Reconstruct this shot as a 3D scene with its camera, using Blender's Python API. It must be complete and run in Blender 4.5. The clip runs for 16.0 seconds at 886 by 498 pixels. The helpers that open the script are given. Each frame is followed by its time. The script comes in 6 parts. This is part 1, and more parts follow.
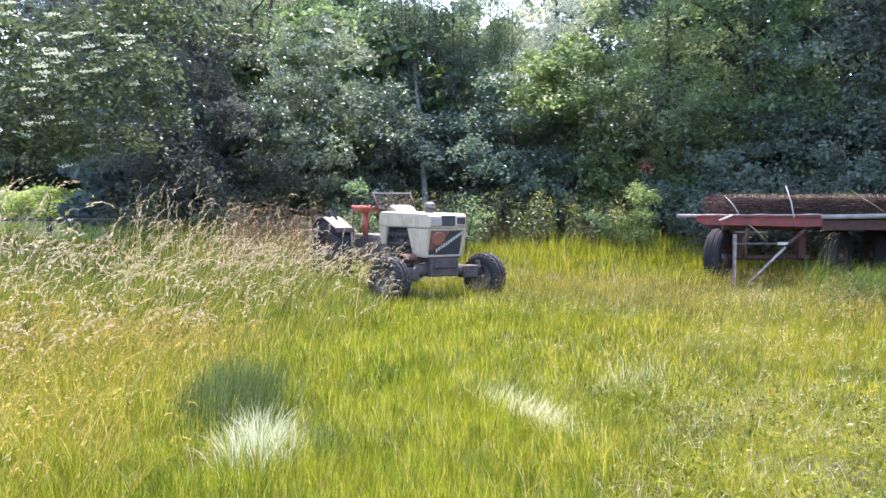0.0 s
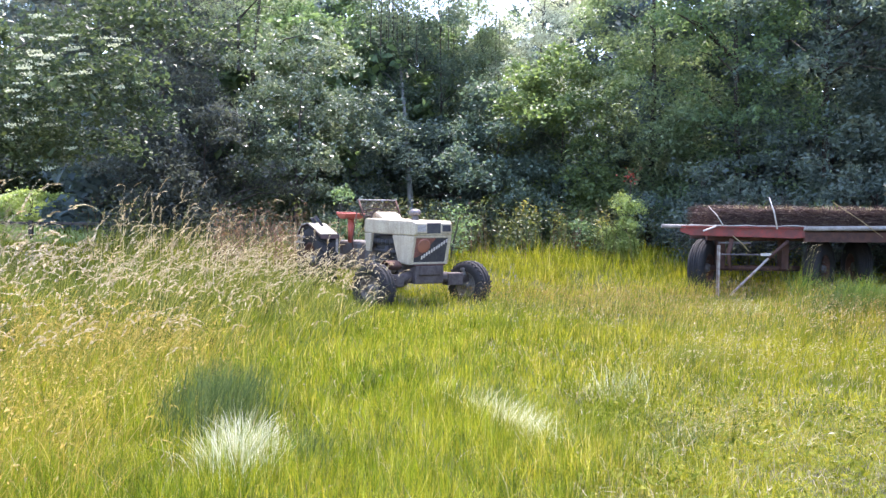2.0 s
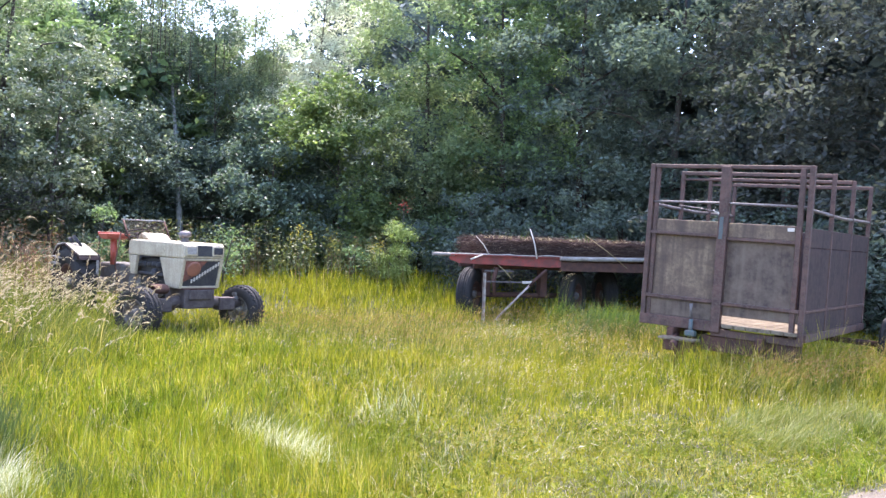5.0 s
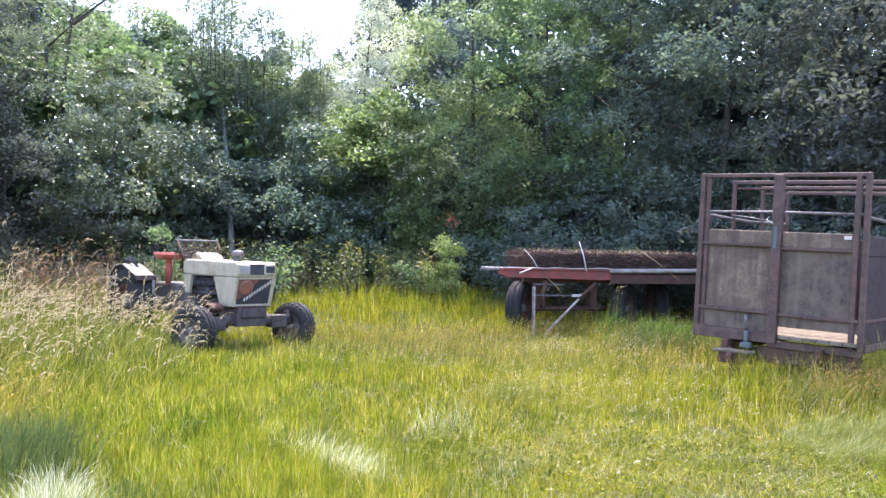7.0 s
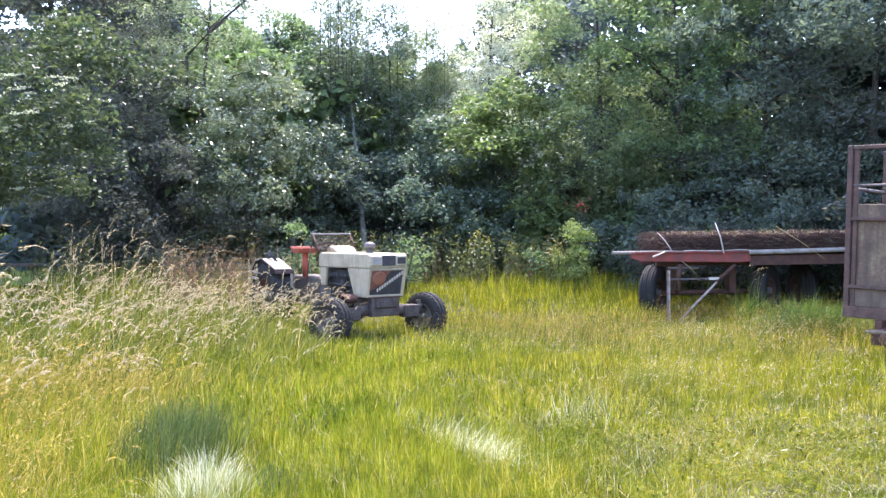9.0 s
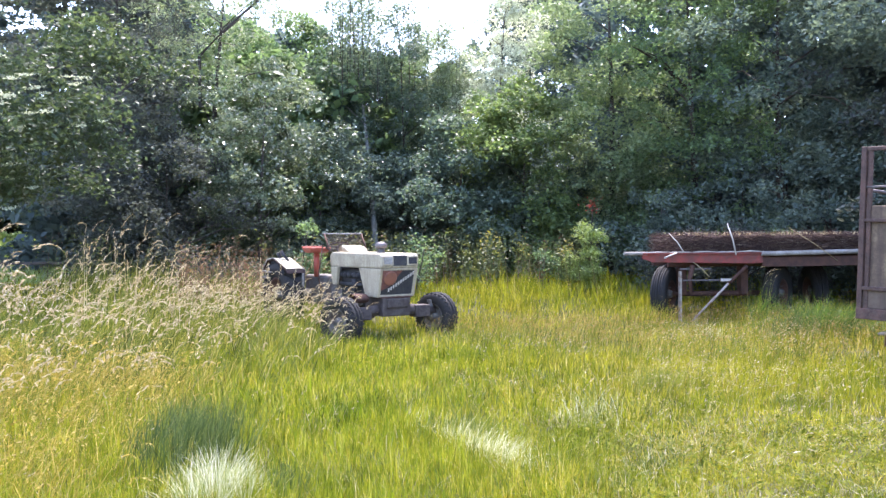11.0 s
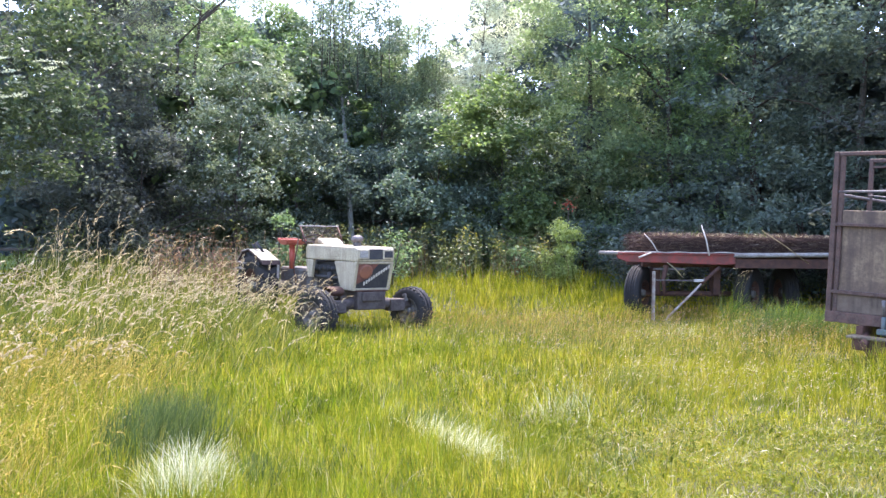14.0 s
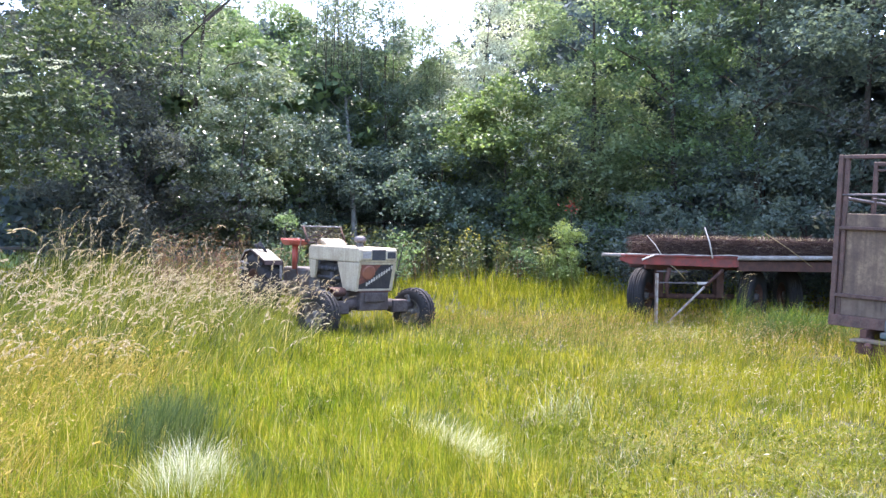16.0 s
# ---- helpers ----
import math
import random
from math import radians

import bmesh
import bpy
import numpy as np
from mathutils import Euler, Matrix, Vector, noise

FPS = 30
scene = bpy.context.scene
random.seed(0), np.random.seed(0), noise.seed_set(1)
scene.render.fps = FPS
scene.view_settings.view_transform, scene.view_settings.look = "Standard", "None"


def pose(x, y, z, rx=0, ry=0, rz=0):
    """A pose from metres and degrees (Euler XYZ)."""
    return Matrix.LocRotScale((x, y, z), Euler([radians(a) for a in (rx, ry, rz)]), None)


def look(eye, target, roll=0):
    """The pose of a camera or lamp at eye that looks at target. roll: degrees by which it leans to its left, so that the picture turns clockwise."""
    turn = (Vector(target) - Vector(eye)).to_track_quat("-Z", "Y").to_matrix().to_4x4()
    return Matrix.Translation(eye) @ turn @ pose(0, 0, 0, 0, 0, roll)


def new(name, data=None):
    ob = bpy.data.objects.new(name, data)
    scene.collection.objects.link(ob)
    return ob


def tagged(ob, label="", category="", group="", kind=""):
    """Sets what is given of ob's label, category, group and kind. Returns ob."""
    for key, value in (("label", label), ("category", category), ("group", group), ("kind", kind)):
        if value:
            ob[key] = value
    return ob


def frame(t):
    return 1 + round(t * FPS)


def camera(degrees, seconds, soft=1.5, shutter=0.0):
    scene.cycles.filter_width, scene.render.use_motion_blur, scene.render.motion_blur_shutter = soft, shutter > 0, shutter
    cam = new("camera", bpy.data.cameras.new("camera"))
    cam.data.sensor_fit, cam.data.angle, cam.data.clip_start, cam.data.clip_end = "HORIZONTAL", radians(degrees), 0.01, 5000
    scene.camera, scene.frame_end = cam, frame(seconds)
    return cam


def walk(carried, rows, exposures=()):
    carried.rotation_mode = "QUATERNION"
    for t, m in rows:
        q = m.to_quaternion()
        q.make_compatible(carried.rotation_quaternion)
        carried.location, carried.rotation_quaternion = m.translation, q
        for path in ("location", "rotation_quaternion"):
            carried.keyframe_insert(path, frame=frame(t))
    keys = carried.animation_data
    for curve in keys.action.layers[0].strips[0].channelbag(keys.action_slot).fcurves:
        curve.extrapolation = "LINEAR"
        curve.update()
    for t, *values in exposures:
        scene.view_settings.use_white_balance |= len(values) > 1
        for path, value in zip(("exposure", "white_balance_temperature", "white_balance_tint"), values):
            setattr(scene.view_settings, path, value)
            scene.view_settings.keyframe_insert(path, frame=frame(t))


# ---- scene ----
cam = camera(54.5, 16.0, soft=1.45)
PATH = [
    (0.0, 0.040, 0.078, 1.615, 86.80, 0.00, 0.00),
    (0.5, 0.039, 0.078, 1.611, 87.00, 0.03, 0.05),
    (1.0, 0.038, 0.081, 1.613, 87.07, 0.10, -0.06),
    (1.5, 0.043, 0.080, 1.605, 87.30, 0.54, 0.08),
    (2.0, 0.037, 0.089, 1.591, 87.39, -0.67, -0.97),
    (2.5, 0.051, 0.048, 1.597, 87.83, -1.96, -8.84),
    (3.0, 0.030, 0.028, 1.585, 88.46, -2.69, -13.50),
    (3.5, 0.022, 0.016, 1.591, 88.85, -3.92, -16.87),
    (4.0, 0.022, 0.010, 1.591, 89.07, -2.76, -17.02),
    (4.2, 0.022, 0.010, 1.591, 89.07, -2.76, -17.07),
    (6.3, -0.029, -0.029, 1.600, 90.25, -0.86, -13.53),
    (6.5, -0.029, -0.029, 1.600, 90.25, -0.86, -13.53),
    (7.0, -0.022, -0.024, 1.606, 90.30, -1.10, -12.77),
    (7.5, -0.020, -0.028, 1.605, 90.24, -0.39, -10.20),
    (8.0, -0.014, -0.024, 1.603, 89.84, 0.14, -6.37),
    (8.5, -0.015, 0.002, 1.593, 89.40, 0.25, -4.70),
    (9.0, -0.013, -0.001, 1.596, 89.49, 0.66, -4.18),
    (9.2, -0.013, -0.001, 1.596, 89.49, 0.66, -4.18),
    (11.3, -0.021, -0.012, 1.595, 89.51, 0.44, -3.42),
    (11.5, -0.021, -0.012, 1.595, 89.51, 0.44, -3.42),
    (12.0, -0.020, -0.002, 1.583, 89.60, 0.18, -4.10),
    (12.5, -0.021, -0.021, 1.592, 89.53, 0.34, -4.60),
    (13.0, -0.025, -0.010, 1.592, 89.40, -0.08, -4.98),
    (13.5, -0.026, -0.017, 1.590, 89.33, -0.48, -5.04),
    (14.0, -0.029, -0.025, 1.587, 89.21, -0.83, -5.06),
    (14.5, -0.012, -0.006, 1.587, 89.62, -0.75, -4.53),
    (15.0, -0.027, -0.026, 1.587, 89.35, -1.09, -5.09),
    (15.5, -0.025, -0.024, 1.587, 89.29, -1.15, -5.06),
    (16.0, -0.024, -0.013, 1.585, 89.29, -1.15, -4.85),
]
walk(cam, [(t, pose(x, y, z, rx, ry, rz)) for t, x, y, z, rx, ry, rz in PATH],
     exposures=[(0.0, 2.87, 6150, 23.5), (16.0, 2.87, 6150, 23.5)])

# ---------------------------------------------------------------- light
SUN_AZ, SUN_EL = 9.0, 65.0          # degrees right of straight ahead, above the horizon
world = bpy.data.worlds.new("sky")
scene.world = world
world.use_nodes = True
wn = world.node_tree.nodes
sky = wn.new("ShaderNodeTexSky")
sky.sky_type, sky.sun_disc = "NISHITA", False
sky.sun_elevation, sky.sun_rotation = radians(SUN_EL), radians(SUN_AZ)
sky.dust_density, sky.ozone_density = 2.0, 1.5
wn["Background"].inputs["Strength"].default_value = 0.15
world.node_tree.links.new(sky.outputs[0], wn["Background"].inputs[0])
sun = new("sun", bpy.data.lights.new("sun", "SUN"))
sun.data.energy, sun.data.angle, sun.data.color = 1.8, radians(0.6), (1.0, 0.95, 0.86)
sa, se = radians(SUN_AZ), radians(SUN_EL)
SUNWARD = Vector((math.sin(sa) * math.cos(se), math.cos(sa) * math.cos(se), math.sin(se)))
sun.matrix_world = look(SUNWARD * 60, (0, 0, 0))


# ---------------------------------------------------------------- materials
def material(name):
    m = bpy.data.materials.new(name)
    m.use_nodes = True
    return m, m.node_tree.nodes, m.node_tree.links, m.node_tree.nodes["Principled BSDF"]


def ramp(nodes, stops):
    r = nodes.new("ShaderNodeValToRGB")
    e = r.color_ramp.elements
    while len(e) < len(stops):
        e.new(0.5)
    for el, (p, c) in zip(e, stops):
        el.position, el.color = p, (*c, 1)
    return r


def noise_node(nodes, links, scale, detail=4, rough=0.6, coord="Object"):
    tc = nodes.new("ShaderNodeTexCoord")
    n = nodes.new("ShaderNodeTexNoise")
    n.inputs["Scale"].default_value, n.inputs["Detail"].default_value = scale, detail
    n.inputs["Roughness"].default_value = rough
    links.new(tc.outputs[coord], n.inputs["Vector"])
    return n


def mix_rgb(nodes, links, fac, a, b, mode="MIX"):
    m = nodes.new("ShaderNodeMix")
    m.data_type, m.blend_type = "RGBA", mode
    for sock, v in ((m.inputs[0], fac), (m.inputs[6], a), (m.inputs[7], b)):
        if hasattr(v, "links"):
            links.new(v, sock)
        elif isinstance(v, tuple):
            sock.default_value = (*v, 1)
        else:
            sock.default_value = v
    return m.outputs[2]


def bump(nodes, links, shader, height, strength=0.3, dist=0.01):
    b = nodes.new("ShaderNodeBump")
    b.inputs["Strength"].default_value, b.inputs["Distance"].default_value = strength, dist
    links.new(height, b.inputs["Height"])
    links.new(b.outputs[0], shader.inputs["Normal"])


def leafy(name, stops, patch, patch_scale=0.5, patch_amount=0.5, through_light=0.45, rough=0.5, spec=0.4, tint=(1.25, 1.15, 0.7), tuft=0.0, field=0.0):
    """Leaves and blades: colour by piece and by patch, light shining through."""
    m, n, l, p = material(name)
    geo = n.new("ShaderNodeNewGeometry")
    r = ramp(n, stops)
    l.new(geo.outputs["Random Per Island"], r.inputs[0])
    big = noise_node(n, l, patch_scale, 3)
    pr = ramp(n, [(0.38, (0, 0, 0)), (0.66, (1, 1, 1))])
    l.new(big.outputs[0], pr.inputs[0])
    amt = n.new("ShaderNodeMath")
    amt.operation = "MULTIPLY"
    amt.inputs[1].default_value = patch_amount
    l.new(pr.outputs[0], amt.inputs[0])
    col = mix_rgb(n, l, amt.outputs[0], r.outputs[0], patch)
    if tuft:
        fine = noise_node(n, l, tuft, 2)
        fr = ramp(n, [(0.3, (0.45, 0.5, 0.5)), (0.5, (1, 1, 1)), (0.72, (1.32, 1.28, 1.2))])
        l.new(fine.outputs[0], fr.inputs[0])
        col = mix_rgb(n, l, 1.0, col, fr.outputs[0], "MULTIPLY")
    if field:
        wide = noise_node(n, l, field, 4, 0.65)
        wr = ramp(n, [(0.34, (0.55, 0.68, 0.6)), (0.5, (1, 1, 1)), (0.66, (1.16, 1.14, 1.1))])
        l.new(wide.outputs[0], wr.inputs[0])
        col = mix_rgb(n, l, 1.0, col, wr.outputs[0], "MULTIPLY")
    l.new(col, p.inputs["Base Color"])
    p.inputs["Roughness"].default_value = rough
    p.inputs["Specular IOR Level"].default_value = spec
    tr = n.new("ShaderNodeBsdfTranslucent")
    l.new(mix_rgb(n, l, 1.0, col, tint, "MULTIPLY"), tr.inputs[0])
    mx = n.new("ShaderNodeMixShader")
    mx.inputs[0].default_value = through_light
    l.new(p.outputs[0], mx.inputs[1])
    l.new(tr.outputs[0], mx.inputs[2])
    l.new(mx.outputs[0], n["Material Output"].inputs[0])
    return m


def worn(name, base, second, dirt, scale=6.0, wear=0.5, rough=0.6, metal=0.0, fine=60.0, relief=0.25, streak=0.0):
    """Painted, rusted or cast surface: a second tone in patches, dirt in specks, fine relief."""
    m, n, l, p = material(name)
    a = noise_node(n, l, scale, 6, 0.65)
    ra = ramp(n, [(wear - 0.08, (0, 0, 0)), (wear + 0.08, (1, 1, 1))])
    l.new(a.outputs[0], ra.inputs[0])
    col = mix_rgb(n, l, ra.outputs[0], second, base)
    b = noise_node(n, l, fine, 4, 0.7)
    rb = ramp(n, [(0.35, (1, 1, 1)), (0.6, (0, 0, 0))])
    l.new(b.outputs[0], rb.inputs[0])
    f = n.new("ShaderNodeMath")
    f.operation = "MULTIPLY"
    f.inputs[1].default_value = 0.55
    l.new(rb.outputs[0], f.inputs[0])
    col = mix_rgb(n, l, f.outputs[0], col, dirt)
    if streak:
        tc = n.new("ShaderNodeTexCoord")
        mp = n.new("ShaderNodeMapping")
        mp.inputs["Scale"].default_value = (14, 14, 1.1)
        l.new(tc.outputs["Object"], mp.inputs[0])
        sn = n.new("ShaderNodeTexNoise")
        sn.inputs["Scale"].default_value, sn.inputs["Detail"].default_value = 1.0, 6
        l.new(mp.outputs[0], sn.inputs["Vector"])
        sr = ramp(n, [(0.42, (0, 0, 0)), (0.75, (1, 1, 1))])
        l.new(sn.outputs[0], sr.inputs[0])
        sm = n.new("ShaderNodeMath")
        sm.operation = "MULTIPLY"
        sm.inputs[1].default_value = streak
        l.new(sr.outputs[0], sm.inputs[0])
        col = mix_rgb(n, l, sm.outputs[0], col, dirt)
    l.new(col, p.inputs["Base Color"])
    p.inputs["Roughness"].default_value, p.inputs["Metallic"].default_value = rough, metal
    p.inputs["Specular IOR Level"].default_value = 0.22 if rough > 0.6 else 0.4
    bump(n, l, p, b.outputs[0], relief, 0.004)
    return m


M = {}
M["grass"] = leafy("grass_blades", [(0.0, (0.022, 0.042, 0.006)), (0.3, (0.11, 0.15, 0.012)), (0.62, (0.205, 0.232, 0.018)), (0.88, (0.31, 0.325, 0.036)), (1.0, (0.52, 0.48, 0.2))],
                   (0.255, 0.272, 0.026), 0.38, 0.6, 0.5, 0.6, 0.1, (1.25, 1.13, 0.55), tuft=7.0, field=1.1)
M["grass_dry"] = leafy("dry_meadow_blades", [(0.0, (0.13, 0.14, 0.02)), (0.4, (0.26, 0.245, 0.035)), (0.8, (0.37, 0.325, 0.10)), (1.0, (0.6, 0.54, 0.32))],
                       (0.30, 0.26, 0.06), 0.5, 0.5, 0.48, 0.6, 0.08, (1.2, 1.1, 0.5), tuft=6.0, field=1.1)
M["grass_vivid"] = leafy("vivid_blades", [(0.0, (0.018, 0.042, 0.006)), (0.4, (0.095, 0.16, 0.014)), (0.8, (0.18, 0.25, 0.022)), (1.0, (0.38, 0.40, 0.10))],
                         (0.20, 0.245, 0.02), 0.5, 0.5, 0.5, 0.6, 0.1, (1.22, 1.13, 0.55), tuft=6.0, field=1.1)
M["rosy"] = leafy("rosy_seed_grass", [(0.0, (0.14, 0.10, 0.035)), (0.6, (0.27, 0.185, 0.07)), (1.0, (0.42, 0.32, 0.17))], (0.26, 0.19, 0.05), 0.7, 0.5, 0.45, 0.6, 0.1, (1.15, 1.0, 0.7))
# dark blades, also used to draw shade in hollows and between tufts
M["grass_dark"] = leafy("dark_blades", [(0.0, (0.02, 0.04, 0.014)), (0.6, (0.075, 0.115, 0.03)), (1.0, (0.17, 0.21, 0.075))], (0.085, 0.13, 0.035), 1.5, 0.4, 0.4, 0.55, 0.14)
M["coarse"] = leafy("coarse_blades", [(0.0, (0.025, 0.06, 0.012)), (0.5, (0.06, 0.112, 0.02)), (1.0, (0.16, 0.24, 0.05))], (0.075, 0.13, 0.022), 1.0, 0.4, 0.4, 0.55, 0.15)
M["grass_blue"] = leafy("grass_bluish", [(0.0, (0.07, 0.10, 0.02)), (0.8, (0.18, 0.205, 0.045)), (1.0, (0.38, 0.38, 0.2))], (0.18, 0.205, 0.03), 0.8, 0.4, 0.45, 0.5, 0.2)
# whitish blade colour painting the glint of flattened grass
M["pale"] = leafy("grass_glint", [(0.0, (0.08, 0.12, 0.025)), (0.35, (0.33, 0.37, 0.16)), (0.7, (0.70, 0.68, 0.50)), (1.0, (0.88, 0.85, 0.72))], (0.34, 0.38, 0.13), 3.0, 0.25, 0.42, 0.65, 0.06, (1.05, 1.0, 0.7))
M["straw"] = leafy("dry_stalk", [(0.0, (0.19, 0.16, 0.08)), (0.5, (0.37, 0.32, 0.185)), (1.0, (0.62, 0.56, 0.40))], (0.34, 0.27, 0.16), 0.8, 0.5, 0.4, 0.6, 0.3, (1.1, 1.0, 0.85))
M["litter"] = leafy("bleached_litter", [(0.0, (0.17, 0.16, 0.07)), (0.8, (0.33, 0.30, 0.18)), (1.0, (0.55, 0.51, 0.38))], (0.26, 0.245, 0.13), 2.0, 0.4, 0.2, 0.8, 0.05, (1, 1, 0.9))
M["tall"] = leafy("tall_grass_leaf", [(0.0, (0.02, 0.034, 0.012)), (0.45, (0.115, 0.14, 0.028)), (0.8, (0.24, 0.235, 0.05)), (1.0, (0.5, 0.44, 0.22))], (0.13, 0.175, 0.03), 0.5, 0.7, 0.38, 0.6, 0.15, tuft=3.0, field=0.9)
M["gold"] = leafy("golden_blades", [(0.0, (0.05, 0.06, 0.012)), (0.35, (0.21, 0.2, 0.035)), (0.7, (0.35, 0.28, 0.075)), (1.0, (0.6, 0.48, 0.25))], (0.31, 0.24, 0.06), 0.8, 0.5, 0.45, 0.6, 0.1)
M["clover"] = leafy("low_weed_leaf", [(0.0, (0.04, 0.066, 0.009)), (0.6, (0.125, 0.148, 0.018)), (1.0, (0.235, 0.24, 0.045))], (0.18, 0.19, 0.02), 1.5, 0.4, 0.4, 0.75, 0.05)
GREENS = {
    "elder": [(0.0, (0.045, 0.068, 0.045)), (0.6, (0.066, 0.095, 0.055)), (1.0, (0.11, 0.14, 0.062))],
    # dark, shade: dark foliage with bluish shadow tone put into the colour
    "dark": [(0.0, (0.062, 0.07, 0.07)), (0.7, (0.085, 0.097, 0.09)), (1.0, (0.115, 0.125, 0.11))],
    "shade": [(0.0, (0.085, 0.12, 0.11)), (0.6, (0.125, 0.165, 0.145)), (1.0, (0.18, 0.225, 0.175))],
    "teal": [(0.0, (0.07, 0.105, 0.09)), (0.6, (0.105, 0.15, 0.12)), (1.0, (0.15, 0.20, 0.14))],
    "glossy": [(0.0, (0.085, 0.12, 0.085)), (0.6, (0.15, 0.19, 0.125)), (1.0, (0.30, 0.34, 0.23))],
    # hedge: raised leaf colour that paints full sun on hedge and far field
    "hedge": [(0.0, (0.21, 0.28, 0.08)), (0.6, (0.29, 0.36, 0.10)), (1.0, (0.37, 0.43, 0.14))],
    # lighter leaf colour in place of sun reaching the small bush
    "lime_lit": [(0.0, (0.15, 0.21, 0.06)), (0.6, (0.24, 0.31, 0.09)), (1.0, (0.35, 0.41, 0.14))],
    "willow": [(0.0, (0.115, 0.155, 0.10)), (0.6, (0.175, 0.225, 0.14)), (1.0, (0.29, 0.34, 0.21))],
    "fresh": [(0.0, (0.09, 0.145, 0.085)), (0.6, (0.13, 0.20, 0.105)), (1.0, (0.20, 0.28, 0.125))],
    # lit copy of fresh: sunlight put into a lighter leaf colour
    "fresh_lit": [(0.0, (0.12, 0.17, 0.10)), (0.6, (0.18, 0.24, 0.135)), (1.0, (0.28, 0.34, 0.18))],
    # the hazel's sunlit top, painted as lighter leaves over the whole bush
    "hazel_lit": [(0.0, (0.08, 0.125, 0.07)), (0.6, (0.13, 0.185, 0.08)), (1.0, (0.21, 0.275, 0.095))],
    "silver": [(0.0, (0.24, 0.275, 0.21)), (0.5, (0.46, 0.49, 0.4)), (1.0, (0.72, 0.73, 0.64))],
    # far: bluish tint of haze and shade put into the back-row leaves
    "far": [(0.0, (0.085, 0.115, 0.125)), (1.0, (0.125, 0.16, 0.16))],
}
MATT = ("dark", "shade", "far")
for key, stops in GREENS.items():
    M[key] = leafy(key + "_leaves", stops, stops[-1][1], 0.45, 0.5, 0.5 if key in ("fresh", "fresh_lit", "hazel_lit") else 0.42, 0.7 if key in MATT else 0.26 if key == "glossy" else 0.45, 0.05 if key in MATT else 1.0 if key == "glossy" else 0.22 if key in ("hazel_lit", "fresh", "elder", "teal") else 0.4, (1.1, 1.15, 0.8))
M["weed"] = leafy("weed_leaf", [(0.0, (0.05, 0.08, 0.03)), (0.7, (0.09, 0.13, 0.045)), (1.0, (0.16, 0.19, 0.07))], (0.12, 0.105, 0.06), 0.6, 0.5, 0.42, 0.5, 0.35)
M["brownweed"] = leafy("dead_weed", [(0.0, (0.10, 0.065, 0.045)), (1.0, (0.23, 0.16, 0.11))], (0.16, 0.09, 0.07), 0.8, 0.5, 0.3, 0.7, 0.2)
M["yellow"] = leafy("yellow_petal", [(0.0, (0.2, 0.2, 0.035)), (1.0, (0.38, 0.33, 0.06))], (0.28, 0.26, 0.045), 2, 0.3, 0.3, 0.6, 0.2, (1, 1, 0.8))
M["cream"] = leafy("cream_blossom", [(0.0, (0.40, 0.44, 0.31)), (1.0, (0.56, 0.59, 0.44))], (0.46, 0.5, 0.36), 2, 0.3, 0.45, 0.7, 0.2, (1, 1, 0.9))
M["redleaf"] = leafy("red_leaf", [(0.0, (0.34, 0.07, 0.04)), (1.0, (0.5, 0.14, 0.09))], (0.4, 0.1, 0.06), 2, 0.3, 0.35, 0.6, 0.2, (1, 0.8, 0.7))
M["bark"] = worn("bark", (0.10, 0.085, 0.068), (0.055, 0.046, 0.038), (0.04, 0.035, 0.03), 5, 0.5, 0.9, 0, 30, 0.8)
M["palebark"] = worn("pale_bark", (0.21, 0.21, 0.19), (0.12, 0.12, 0.105), (0.07, 0.07, 0.06), 5, 0.45, 0.85, 0, 25, 0.6)
M["white_paint"] = worn("faded_white_paint", (0.46, 0.40, 0.28), (0.35, 0.30, 0.21), (0.18, 0.13, 0.08), 4, 0.42, 0.42, 0, 45, 0.12, 0.5)
M["black_paint"] = worn("black_paint", (0.028, 0.029, 0.034), (0.045, 0.045, 0.045), (0.08, 0.07, 0.06), 8, 0.5, 0.7, 0, 50, 0.15)
M["red_paint"] = worn("faded_red_paint", (0.40, 0.07, 0.042), (0.33, 0.09, 0.058), (0.2, 0.08, 0.05), 6, 0.45, 0.5, 0, 45, 0.15)
M["beam_red"] = worn("dull_red_beam_paint", (0.28, 0.055, 0.043), (0.17, 0.055, 0.045), (0.13, 0.07, 0.055), 5, 0.5, 0.65, 0, 40, 0.25)
M["cast"] = worn("cast_iron_grey", (0.16, 0.16, 0.155), (0.12, 0.095, 0.075), (0.07, 0.055, 0.045), 6, 0.5, 0.7, 0.3, 40, 0.4)
M["castrust"] = worn("rusty_cast_iron", (0.10, 0.083, 0.075), (0.065, 0.05, 0.045), (0.05, 0.04, 0.034), 6, 0.48, 0.75, 0.1, 40, 0.4)
M["rust"] = worn("rust", (0.12, 0.06, 0.042), (0.08, 0.044, 0.034), (0.045, 0.03, 0.027), 7, 0.5, 0.85, 0.1, 50, 0.5)
M["ruststeel"] = worn("rusty_box_steel", (0.11, 0.06, 0.047), (0.06, 0.036, 0.03), (0.13, 0.095, 0.078), 5, 0.5, 0.65, 0.1, 45, 0.35)
M["galv"] = worn("galvanised_pipe", (0.33, 0.31, 0.28), (0.22, 0.195, 0.17), (0.13, 0.10, 0.08), 5, 0.48, 0.65, 0.05, 40, 0.15)
M["dullsteel"] = worn("dull_steel_tube", (0.17, 0.155, 0.15), (0.12, 0.10, 0.095), (0.07, 0.05, 0.045), 6, 0.5, 0.55, 0.3, 45, 0.2)
M["rubbedleg"] = worn("rusty_white_steel", (0.47, 0.42, 0.36), (0.33, 0.26, 0.21), (0.2, 0.12, 0.08), 9, 0.5, 0.7, 0, 50, 0.2)
